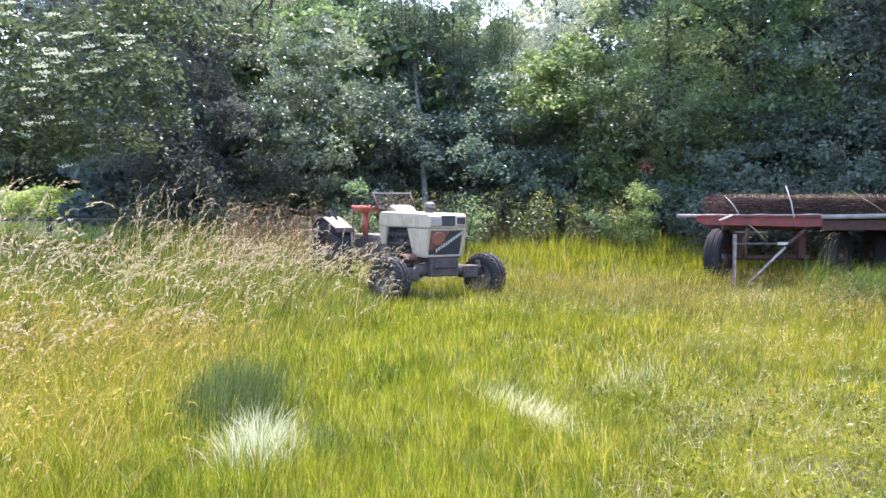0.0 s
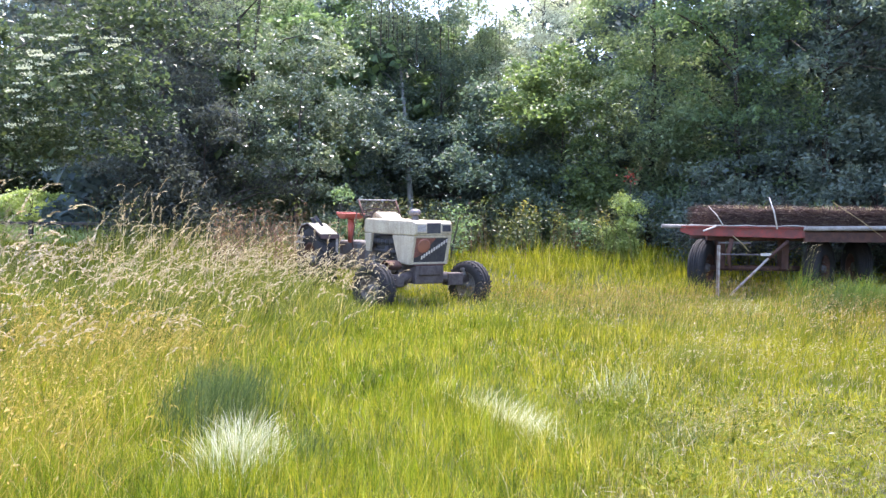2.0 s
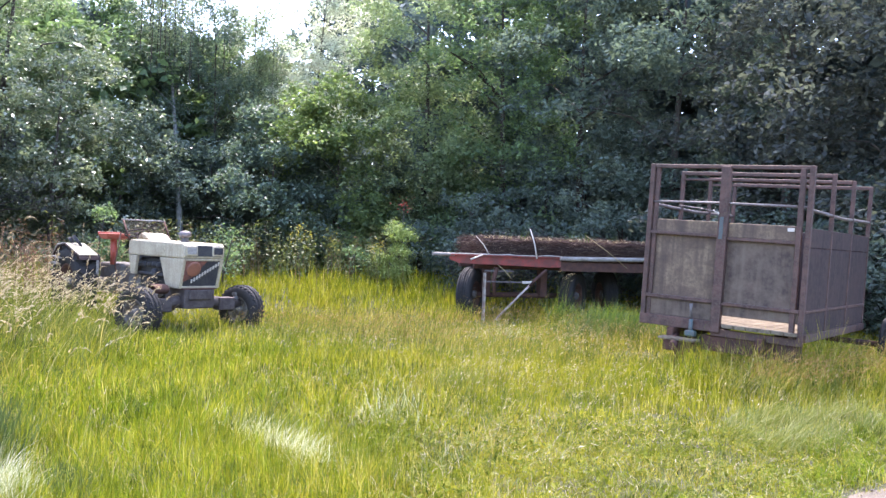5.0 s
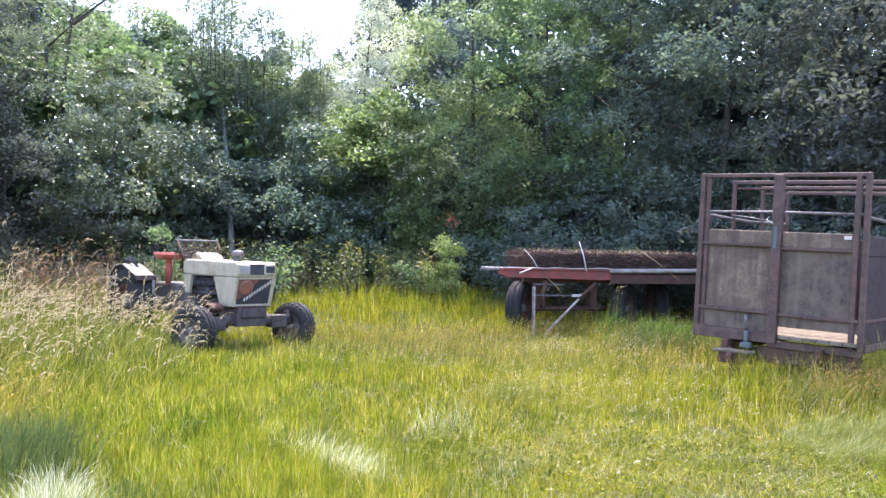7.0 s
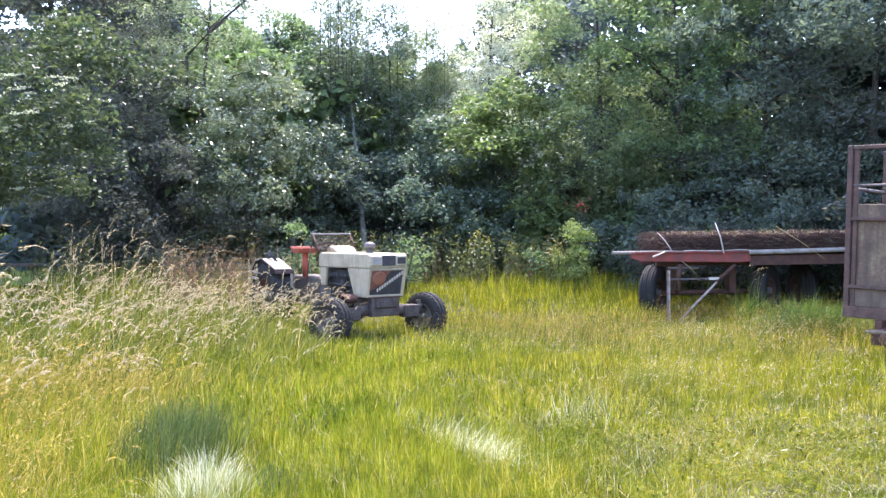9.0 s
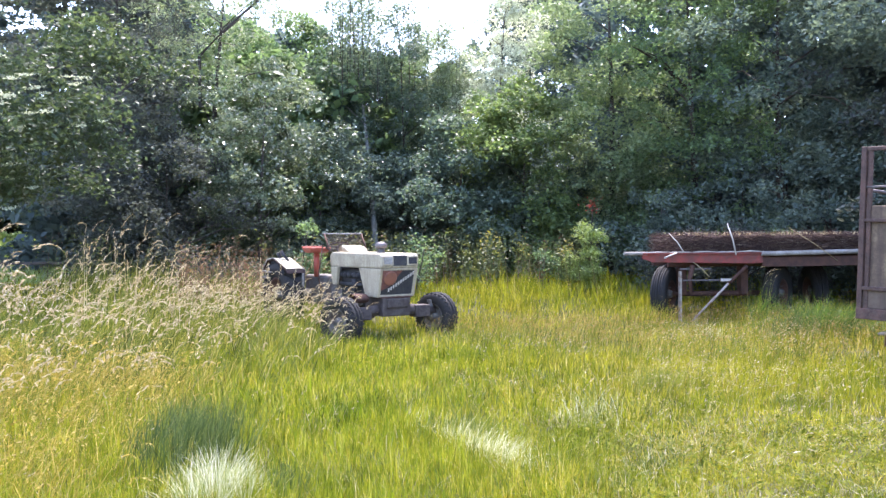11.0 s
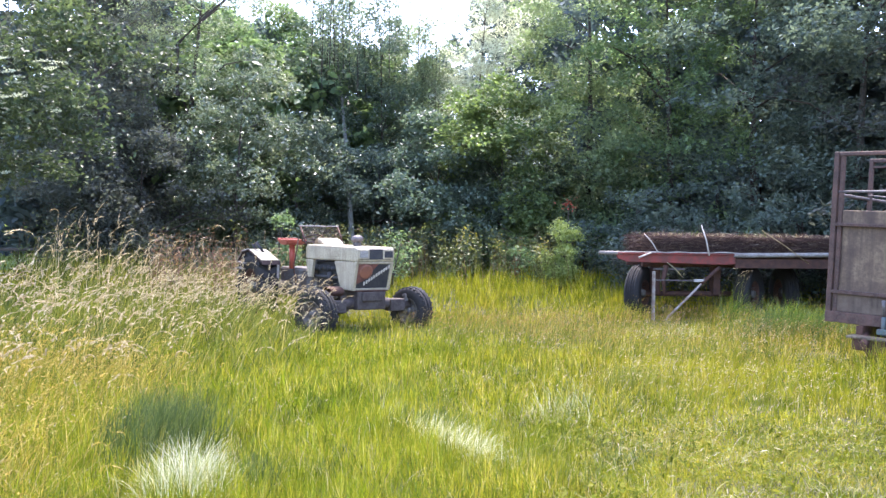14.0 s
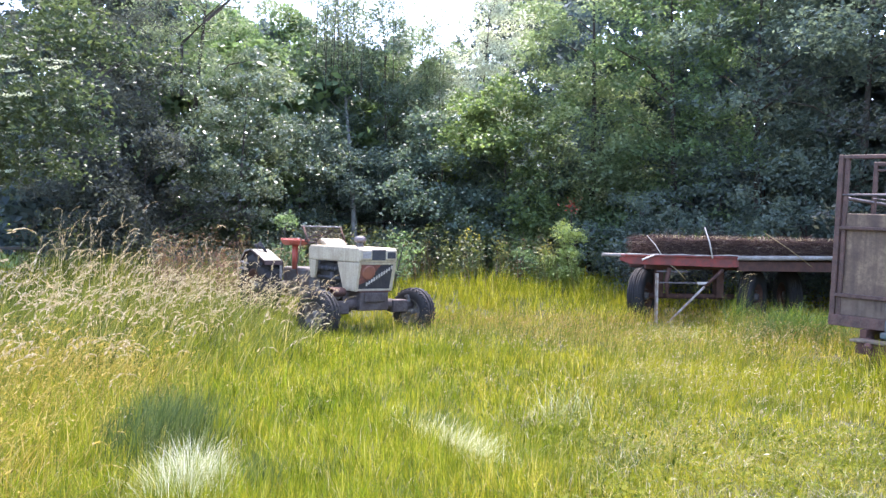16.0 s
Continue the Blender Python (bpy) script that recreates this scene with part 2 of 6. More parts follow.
M["brown_red"] = worn("brown_red_paint", (0.20, 0.075, 0.05), (0.12, 0.05, 0.04), (0.07, 0.045, 0.04), 8, 0.5, 0.7, 0, 50, 0.2)
M["lamp_red"] = worn("orange_red_glass", (0.25, 0.09, 0.055), (0.19, 0.075, 0.05), (0.16, 0.09, 0.06), 9, 0.45, 0.4, 0, 60, 0.15)
M["mossy_sheet"] = worn("mossy_pale_sheet", (0.34, 0.32, 0.29), (0.21, 0.19, 0.14), (0.12, 0.105, 0.04), 11, 0.6, 0.6, 0, 40, 0.3)
M["rubber"] = worn("tyre_rubber", (0.022, 0.022, 0.023), (0.027, 0.026, 0.025), (0.045, 0.04, 0.036), 5, 0.52, 0.85, 0, 35, 0.3)
M["panel_light"] = worn("weathered_panel_light", (0.215, 0.155, 0.098), (0.12, 0.083, 0.058), (0.07, 0.048, 0.04), 2.6, 0.47, 0.75, 0, 26, 0.2, 0.9)
M["panel_dark"] = worn("weathered_panel_grey", (0.115, 0.08, 0.06), (0.06, 0.04, 0.034), (0.16, 0.125, 0.09), 2.4, 0.5, 0.75, 0, 12, 0.2, 0.7)
# rust brown, with the box side's shade put into the colour as well
M["panel_brown"] = worn("rust_brown_sheet", (0.05, 0.031, 0.028), (0.03, 0.02, 0.02), (0.075, 0.052, 0.043), 2.4, 0.5, 0.8, 0, 14, 0.2, 0.5)
M["wood"] = worn("grey_deck_wood", (0.19, 0.155, 0.105), (0.12, 0.095, 0.065), (0.07, 0.05, 0.035), 5, 0.5, 0.8, 0, 40, 0.4)
M["post"] = worn("fence_wood", (0.1, 0.085, 0.07), (0.06, 0.05, 0.04), (0.03, 0.03, 0.025), 5, 0.5, 0.9, 0, 40, 0.5)
M["blue"] = worn("chipped_blue_paint", (0.05, 0.11, 0.11), (0.075, 0.085, 0.085), (0.13, 0.085, 0.07), 9, 0.48, 0.6, 0, 50, 0.2)
M["whitewood"] = worn("bleached_white_steel", (0.58, 0.54, 0.47), (0.4, 0.35, 0.29), (0.28, 0.2, 0.15), 8, 0.4, 0.6, 0, 50, 0.2)
M["brush"] = worn("brushwood", (0.055, 0.033, 0.03), (0.035, 0.021, 0.02), (0.09, 0.055, 0.04), 9, 0.5, 0.95, 0, 60, 1.0)
M["twig"] = leafy("twigs", [(0.0, (0.045, 0.028, 0.026)), (0.6, (0.085, 0.052, 0.042)), (0.9, (0.16, 0.11, 0.08)), (1.0, (0.36, 0.29, 0.21))], (0.06, 0.037, 0.032), 2, 0.5, 0.1, 0.8, 0.15, (1, 1, 1))
M["lens"], _n, _l, _p = material("headlight_glass")
_p.inputs["Base Color"].default_value, _p.inputs["Roughness"].default_value = (0.12, 0.125, 0.12, 1), 0.4
M["dirty_glass"], n, l, p = material("dirty_glass")
p.inputs["Roughness"].default_value = 0.55
a = noise_node(n, l, 5, 4)
r = ramp(n, [(0.3, (0.04, 0.022, 0.018)), (0.7, (0.08, 0.05, 0.038))])
l.new(a.outputs[0], r.inputs[0])
l.new(r.outputs[0], p.inputs["Base Color"])
clear = n.new("ShaderNodeBsdfTransparent")
clear.inputs[0].default_value = (0.92, 0.87, 0.83, 1)
mx = n.new("ShaderNodeMixShader")
mx.inputs[0].default_value = 0.07
l.new(clear.outputs[0], mx.inputs[1])
l.new(p.outputs[0], mx.inputs[2])
l.new(mx.outputs[0], n["Material Output"].inputs[0])

# soil under the grass
M["soil"], n, l, p = material("grassy_soil")
a = noise_node(n, l, 0.6, 5)
r = ramp(n, [(0.35, (0.045, 0.05, 0.014)), (0.55, (0.075, 0.078, 0.022)), (0.7, (0.115, 0.10, 0.035))])
l.new(a.outputs[0], r.inputs[0])
b = noise_node(n, l, 22, 6, 0.75)
l.new(mix_rgb(n, l, b.outputs[0], (0.03, 0.028, 0.012), r.outputs[0]), p.inputs["Base Color"])
p.inputs["Roughness"].default_value = 0.95
bump(n, l, p, b.outputs[0], 0.8, 0.03)
# bare earth of the track
M["earth"], n, l, p = material("dry_earth")
a = noise_node(n, l, 2.5, 6)
r = ramp(n, [(0.35, (0.125, 0.095, 0.066)), (0.65, (0.22, 0.172, 0.125))])
l.new(a.outputs[0], r.inputs[0])
b = noise_node(n, l, 45, 6, 0.75)
l.new(mix_rgb(n, l, b.outputs[0], (0.085, 0.07, 0.05), r.outputs[0]), p.inputs["Base Color"])
p.inputs["Roughness"].default_value = 0.95
bump(n, l, p, b.outputs[0], 0.9, 0.02)


# ---------------------------------------------------------------- mesh helpers
def part(name, bm, mat, parent=None, label=""):
    me = bpy.data.meshes.new(name)
    bm.to_mesh(me)
    bm.free()
    me.materials.append(mat)
    ob = new(name, me)
    ob.parent = parent
    return tagged(ob, label)


def tri_object(name, verts, tris, mat, parent=None, label="", smooth=False):
    """A mesh object from arrays of corners and triangles."""
    me = bpy.data.meshes.new(name)
    tris = np.ascontiguousarray(tris, dtype=np.int32)
    me.vertices.add(len(verts))
    me.vertices.foreach_set("co", np.ascontiguousarray(verts, dtype=np.float32).ravel())
    me.loops.add(tris.size)
    me.loops.foreach_set("vertex_index", tris.ravel())
    me.polygons.add(len(tris))
    me.polygons.foreach_set("loop_start", np.arange(0, tris.size, 3, dtype=np.int32))
    if smooth:
        me.polygons.foreach_set("use_smooth", np.ones(len(tris), dtype=bool))
    me.update(calc_edges=True)
    me.materials.append(mat)
    ob = new(name, me)
    ob.parent = parent
    return tagged(ob, label)


def thing(name, m, label, category, group=""):
    ob = new(name)
    ob.empty_display_size = 0.1
    ob.matrix_world = m
    return tagged(ob, label, category, group)


def box(bm, x0, x1, y0, y1, z0, z1, bevel=0.01, seg=1, m=None):
    mat = Matrix.LocRotScale(((x0 + x1) / 2, (y0 + y1) / 2, (z0 + z1) / 2), None, (abs(x1 - x0), abs(y1 - y0), abs(z1 - z0)))
    out = bmesh.ops.create_cube(bm, size=1.0, matrix=mat)
    vs = out["verts"]
    if bevel:
        es = list({e for v in vs for e in v.link_edges})
        res = bmesh.ops.bevel(bm, geom=es, offset=bevel, segments=seg, affect="EDGES", profile=0.5)
        vs = list({v for f in res["faces"] for v in f.verts} | {v for v in vs if v.is_valid})
    if m is not None:
        bmesh.ops.transform(bm, matrix=m, verts=vs)
    return vs


def prism(bm, poly, y0, y1, bevel=0.0, seg=2):
    """The polygon of (x, z) corners, drawn out from y0 to y1."""
    a = [bm.verts.new((x, y0, z)) for x, z in poly]
    b = [bm.verts.new((x, y1, z)) for x, z in poly]
    fs = [bm.faces.new(a), bm.faces.new(list(reversed(b)))]
    k = len(poly)
    for i in range(k):
        fs.append(bm.faces.new((a[(i + 1) % k], a[i], b[i], b[(i + 1) % k])))
    bmesh.ops.recalc_face_normals(bm, faces=fs)
    if bevel:
        bmesh.ops.bevel(bm, geom=list({e for f in fs for e in f.edges}), offset=bevel, segments=seg, affect="EDGES", profile=0.5)


def tube(bm, pts, radii, sides=8, cap=True):
    """A round bar along the points."""
    pts = [Vector(p) for p in pts]
    if not hasattr(radii, "__len__"):
        radii = [radii] * len(pts)
    rings = []
    for i, p in enumerate(pts):
        d = (pts[min(i + 1, len(pts) - 1)] - pts[max(i - 1, 0)]).normalized()
        u = d.cross(Vector((0, 0, 1)) if abs(d.z) < 0.9 else Vector((1, 0, 0))).normalized()
        v = d.cross(u)
        rings.append([bm.verts.new(p + (u * math.cos(t) + v * math.sin(t)) * radii[i]) for t in (2 * math.pi * k / sides for k in range(sides))])
    for a, b in zip(rings, rings[1:]):
        for k in range(sides):
            f = bm.faces.new((a[k], a[(k + 1) % sides], b[(k + 1) % sides], b[k]))
            f.smooth = True
    if cap:
        bm.faces.new(list(reversed(rings[0])))
        bm.faces.new(rings[-1])


def lathe(bm, profile, sides=32, axis="y", at=(0, 0, 0)):
    """The profile of (radius, along) turned about an axis through the point."""
    rings = []
    for r, s in profile:
        ring = []
        for k in range(sides):
            t = 2 * math.pi * k / sides
            c, d = r * math.cos(t), r * math.sin(t)
            co = {"y": (c, s, d), "z": (c, d, s), "x": (s, c, d)}[axis]
            ring.append(bm.verts.new(Vector(co) + Vector(at)))
        rings.append(ring)
    fs = []
    for a, b in zip(rings, rings[1:]):
        for k in range(sides):
            f = bm.faces.new((a[k], a[(k + 1) % sides], b[(k + 1) % sides], b[k]))
            f.smooth = True
            fs.append(f)
    bmesh.ops.recalc_face_normals(bm, faces=fs)


def rng_of(seed):
    return np.random.default_rng(seed)


def waves(x, y, seed=0.0):
    """Smooth uneven ground noise, about -1 to 1."""
    return (np.sin(0.9 * x + 1.3 * y + seed) + np.sin(1.7 * x - 0.8 * y + 2.1 + seed) + np.sin(-0.6 * x + 2.3 * y + 4.2 + seed) + np.sin(3.1 * x + 2.2 * y + 1.1 * seed)) / 4


def step(a, b, v):
    t = np.clip((v - a) / (b - a), 0, 1)
    return t * t * (3 - 2 * t)


def ground_z(x, y):
    """Height of the ground: nearly flat, a low bank where the tall grass stands."""
    x, y = np.asarray(x, float), np.asarray(y, float)
    bank = 0.46 * step(16.4, 20.5, y) + 0.30 * step(-2.2, -6.5, x) * step(5.0, 9.0, y) * (1 - step(17, 24, y))
    bank = bank + 1.35 * step(23, 41, y) * step(-7, -11, x)
    return bank + 0.03 * waves(x, y) * step(0, 4, np.hypot(x, y))


def ribbons(base, h, w, az, lean, phi, segs=2, power=1.8, droop=0.25):
    """Blades: bent tapering ribbons. Returns corners and triangles."""
    k = len(base)
    rows = []
    dx, dy = np.cos(az), np.sin(az)
    wx, wy = np.cos(phi) * w / 2, np.sin(phi) * w / 2
    for s in range(segs + 1):
        t = s / segs
        off = lean * h * t ** power
        z = h * t * (1 - droop * lean * t)
        c = base + np.stack([dx * off, dy * off, z], 1)
        if s < segs:
            f = (1 - t) ** 0.6
            side = np.stack([wx * f, wy * f, np.zeros(k)], 1)
            rows += [c - side, c + side]
        else:
            rows.append(c)
    nv = 2 * segs + 1
    verts = np.stack(rows, 1).reshape(-1, 3)
    tri = []
    for s in range(segs - 1):
        a = 2 * s
        tri += [(a, a + 1, a + 3), (a, a + 3, a + 2)]
    a = 2 * (segs - 1)
    tri.append((a, a + 1, a + 2))
    tris = (np.arange(k)[:, None, None] * nv + np.array(tri)[None]).reshape(-1, 3)
    return verts, tris


def diamonds(centre, size, ratio, r, up=0.5, droop=0.2, along=None):
    """Leaves: small folded diamonds in mixed directions. Returns corners and triangles."""
    k = len(centre)
    d = r.normal(size=(k, 3))
    d[:, 2] = d[:, 2] * 0.6 - droop
    if along is not None:
        d = along + d * 0.28
    d /= np.linalg.norm(d, axis=1)[:, None]
    n = r.normal(size=(k, 3))
    n[:, 2] = np.abs(n[:, 2]) + up
    s = np.cross(d, n)
    s /= np.linalg.norm(s, axis=1)[:, None] + 1e-9
    n = np.cross(s, d)
    L = (size * r.uniform(0.65, 1.3, k))[:, None]
    W = L * ratio
    lift = n * W * 0.18
    v = np.stack([centre - d * L / 2, centre + s * W / 2 + lift, centre + d * L / 2, centre - s * W / 2 + lift], 1).reshape(-1, 3)
    t = (np.arange(k)[:, None, None] * 4 + np.array([(0, 1, 2), (0, 2, 3)])[None]).reshape(-1, 3)
    return v, t


def joined(pieces):
    vs, ts, k = [], [], 0
    for v, t in pieces:
        vs.append(v)
        ts.append(t + k)
        k += len(v)
    return np.concatenate(vs), np.concatenate(ts)


# ---------------------------------------------------------------- ground
def build_ground():
    xs = np.concatenate([-np.geomspace(16, 900, 14)[::-1][:-1], np.arange(-16, 16.01, 0.4), np.geomspace(16, 900, 14)[1:]])
    ys = np.concatenate([-np.geomspace(2, 900, 14)[::-1], np.arange(-1.6, 36.01, 0.4), np.geomspace(36, 1200, 16)[1:]])
    X, Y = np.meshgrid(xs, ys)
    v = np.stack([X, Y, ground_z(X, Y)], -1).reshape(-1, 3)
    w, hgt = len(xs), len(ys)
    i, j = np.meshgrid(np.arange(w - 1), np.arange(hgt - 1))
    a = (j * w + i).ravel()
    t = np.concatenate([np.stack([a, a + 1, a + w + 1], 1), np.stack([a, a + w + 1, a + w], 1)])
    tagged(tri_object("ground", v, t, M["soil"], smooth=True), "uneven meadow ground under green grass", "ground", kind="structure")


def path_edge(x):
    """Far edge of the bare track, as y for each x."""
    return 4.66 + 0.60 * (x - 4.25) + 0.10 * np.sin(3.3 * x) + 0.05 * np.sin(9 * x + 1)


def build_path():
    xs = np.linspace(-30.0, 30.0, 400)
    us = np.linspace(0, 1, 14)
    X, U = np.meshgrid(xs, us)
    Y = path_edge(X) - U * (2.5 + 0.14 * np.sin(2.7 * X + 1) + 0.06 * np.sin(8 * X))
    Z = ground_z(X, Y) + 0.022 + 0.012 * waves(3 * X, 3 * Y, 2.0) - 0.03 * ((U == 0) | (U == 1))
    v = np.stack([X, Y, Z], -1).reshape(-1, 3)
    w = len(xs)
    i, j = np.meshgrid(np.arange(w - 1), np.arange(len(us) - 1))
    a = (j * w + i).ravel()
    t = np.concatenate([np.stack([a, a + w + 1, a + 1], 1), np.stack([a, a + w, a + w + 1], 1)])
    tagged(tri_object("path", v, t, M["earth"], smooth=True), "bare dry earth track beside the meadow", "path", kind="structure")


def build_bare_patch():
    """Shaded bare ground beyond the stock box."""
    us, vs = np.linspace(0, 1, 9), np.linspace(0, 2 * np.pi, 40, endpoint=False)
    U, V = np.meshgrid(us, vs)
    edge = 1 + 0.12 * np.sin(3 * V) + 0.07 * np.sin(7 * V + 1)
    X, Y = 15.6 + 3.4 * U * edge * np.cos(V), 14.6 + 3.6 * U * edge * np.sin(V)
    Z = ground_z(X, Y) + 0.03 - 0.05 * (U == 1)
    w = len(us)
    i, j = np.meshgrid(np.arange(w - 1), np.arange(len(vs)))
    a, b = (j * w + i).ravel(), ((j + 1) % len(vs) * w + i).ravel()
    t = np.concatenate([np.stack([a, a + 1, b + 1], 1), np.stack([a, b + 1, b], 1)])
    tagged(tri_object("bare_ground", np.stack([X, Y, Z], -1).reshape(-1, 3), t, M["earth"], smooth=True), "shaded bare ground beyond the livestock trailer", "ground", kind="structure")


def build_track_stones():
    r = rng_of(71)
    n = 900
    x = r.uniform(2.5, 9.0, n)
    y = path_edge(x) - r.uniform(0.05, 1.6, n)
    rad = 0.006 + 0.016 * r.uniform(size=n) ** 3
    d = np.array([(1, 0, 0), (-0.5, 0.87, 0), (-0.5, -0.87, 0), (0, 0, 0.8), (0, 0, -0.8)])
    v = np.stack([x, y, ground_z(x, y) + 0.03 + 0.012 * waves(3 * x, 3 * y, 2.0)], 1)[:, None] + d[None] * rad[:, None, None] * r.uniform(0.6, 1.4, (n, 5, 1))
    f = np.array([(0, 1, 3), (1, 2, 3), (2, 0, 3), (1, 0, 4), (2, 1, 4), (0, 2, 4)])
    t = (np.arange(n)[:, None, None] * 5 + f[None]).reshape(-1, 3)
    tagged(tri_object("track_stones", v.reshape(-1, 3), t, M["earth"]), "small stones and clods on the bare track", "stones", kind="stuff")


# ---------------------------------------------------------------- trees
def reach(shape, f):
    """How wide a crown is at the height fraction f."""
    if shape == "column":
        return np.clip(0.62 + 0.75 * f, 0, 1) * np.clip((1.06 - f) * 2.6, 0.12, 1)
    if shape == "cone":
        return np.clip(0.7 + 1.2 * f, 0, 1) * np.clip((1.04 - f) * 1.25, 0.08, 1)
    return np.sqrt(np.clip(1 - (1.75 * f - 0.78) ** 2, 0.06, 1))


def crown_mesh(r, rad, low, top, lean, leaves, size, ratio, bough, shape, tall, shell, stray, squash):
    """Crown of boughs: each one a ragged shallow dome of leaves, open gaps between them."""
    hgt = top - low
    nb = max(6, int(2.1 * rad * hgt / (bough * bough * (0.55 + 0.45 * tall))))
    f = r.uniform(0, 1, nb)
    ang = r.uniform(0, 2 * np.pi, nb)
    ph = r.uniform(0, 6.28, 3)
    lobe = 1 + 0.22 * np.sin(3 * ang + 6 * f + ph[0]) + 0.16 * np.sin(5 * ang - 9 * f + ph[1]) + 0.12 * np.sin(17 * f + ph[2])
    rho = rad * reach(shape, f) * lobe * r.uniform(0, 1, nb) ** shell
    c = np.stack([np.cos(ang) * rho + lean[0] * f, np.sin(ang) * rho * squash + lean[1] * f, low + hgt * f], 1)
    s = bough * r.uniform(0.55, 1.45, nb) * (1.1 - 0.4 * f)
    k = np.maximum(3, leaves * s ** 2 / (s ** 2).sum() * r.uniform(0.6, 1.4, nb)).astype(int)
    i = np.repeat(np.arange(nb), k)
    q = r.uniform(0, 1, len(i)) ** 0.6
    a = r.uniform(0, 2 * np.pi, len(i))
    # twigs: the leaves of a bough gather along a few spokes
    a = a + 0.32 * np.sin(5 * a + 3.0 * i)
    loose = np.where(r.uniform(size=len(i)) < stray, 1.55, 1.0)
    dz = (0.42 * (1 - q * q) - 0.22 * q + 0.16 * r.normal(size=len(i))) * tall
    p = c[i] + s[i][:, None] * loose[:, None] * np.stack([np.cos(a) * q, np.sin(a) * q, dz], 1)
    p += r.normal(size=p.shape) * 0.045
    p[:, 2] = np.maximum(p[:, 2], 0.10)
    v, t = diamonds(p, np.full(len(p), size), ratio, r, 0.8, 0.25)
    return v, t, c


def tree(name, az, dist, top, rad, low, leaf, label, seed, leaves=18000, size=0.12, ratio=0.55, trunk=0.14, lean=(0, 0), bough=0.55, shape="dome", bark="bark", limbs=12, category="tree", tall=1.0, shell=0.42, stray=0.16, squash=1.0, foot=(0, 0)):
    """One tree or shrub: tapered trunk, limbs and a ragged crown of separate leaves."""
    r = rng_of(seed)
    a = radians(az)
    x, y = math.sin(a) * dist, math.cos(a) * dist
    ob = thing(name, pose(x, y, float(ground_z(x, y)) - 0.03), label, category)
    v, t, c = crown_mesh(r, rad, low, top, lean, leaves, size, ratio, bough, shape, tall, shell, stray, squash)
    tri_object("crown", v, t, M[leaf], ob)
    bm = bmesh.new()
    n = 7
    pts, rads = [], []
    for i in range(n):
        f = i / (n - 1)
        pts.append((foot[0] * (1 - f) + lean[0] * f * 0.9 + 0.10 * math.sin(3 * f + seed), foot[1] * (1 - f) + lean[1] * f * 0.9 + 0.1 * math.sin(4 * f + 2 * seed), top * 0.86 * f))
        rads.append(trunk * (1 - 0.95 * f) * (1.25 if i == 0 else 1) + 0.006)
    tube(bm, pts, rads, 8)
    part("trunk", bm, M[bark], ob)
    for i in range(limbs):
        bm = bmesh.new()
        e = Vector(c[r.integers(len(c))])
        f = min(0.9, max(0.3, (e.z - 0.25 * math.hypot(e.x, e.y) - 0.4) / (top * 0.86)))
        k = f * (n - 1)
        i0 = int(k)
        s = Vector(pts[i0]).lerp(Vector(pts[min(n - 1, i0 + 1)]), k - i0)
        mid = s.lerp(e, 0.5) + Vector((r.uniform(-0.2, 0.2), r.uniform(-0.2, 0.2), 0.12 * (e - s).length))
        q = trunk * (1 - 0.88 * f) * 0.5 + 0.006
        tube(bm, [s, mid, e], [q, q * 0.6, 0.006], 5, False)
        part("limb", bm, M[bark], ob)
    return ob, c


def shoots(ob, r, leaf, bark, n, spread, z0, z1, leaves, size):
    """Upright whippy shoots with sparse leaves standing out of a crown."""
    for _ in range(n):
        x, y = r.normal(size=2) * spread
        tip = r.uniform(0.75, 1.0) * (z1 - z0) + z0
        dx, dy = r.normal(size=2) * 0.14
        bm = bmesh.new()
        tube(bm, [(x, y, z0), (x + 0.3 * dx, y + 0.3 * dy, 0.5 * (z0 + tip)), (x + dx, y + dy, tip)], [0.013, 0.009, 0.003], 5, False)
        whip = part("shoot", bm, M[bark], ob)
        f = r.uniform(0.1, 1.02, leaves)
        p = np.stack([x + dx * f ** 2, y + dy * f ** 2, z0 + (tip - z0) * f], 1) + r.normal(size=(leaves, 3)) * np.array([0.2, 0.2, 0.06]) * (1.2 - f)[:, None] * 1.4
        v, t = diamonds(p, np.full(leaves, size), 0.45, r, 0.3, 0.2)
        tri_object("shoot_leaves", v, t, M[leaf], whip)


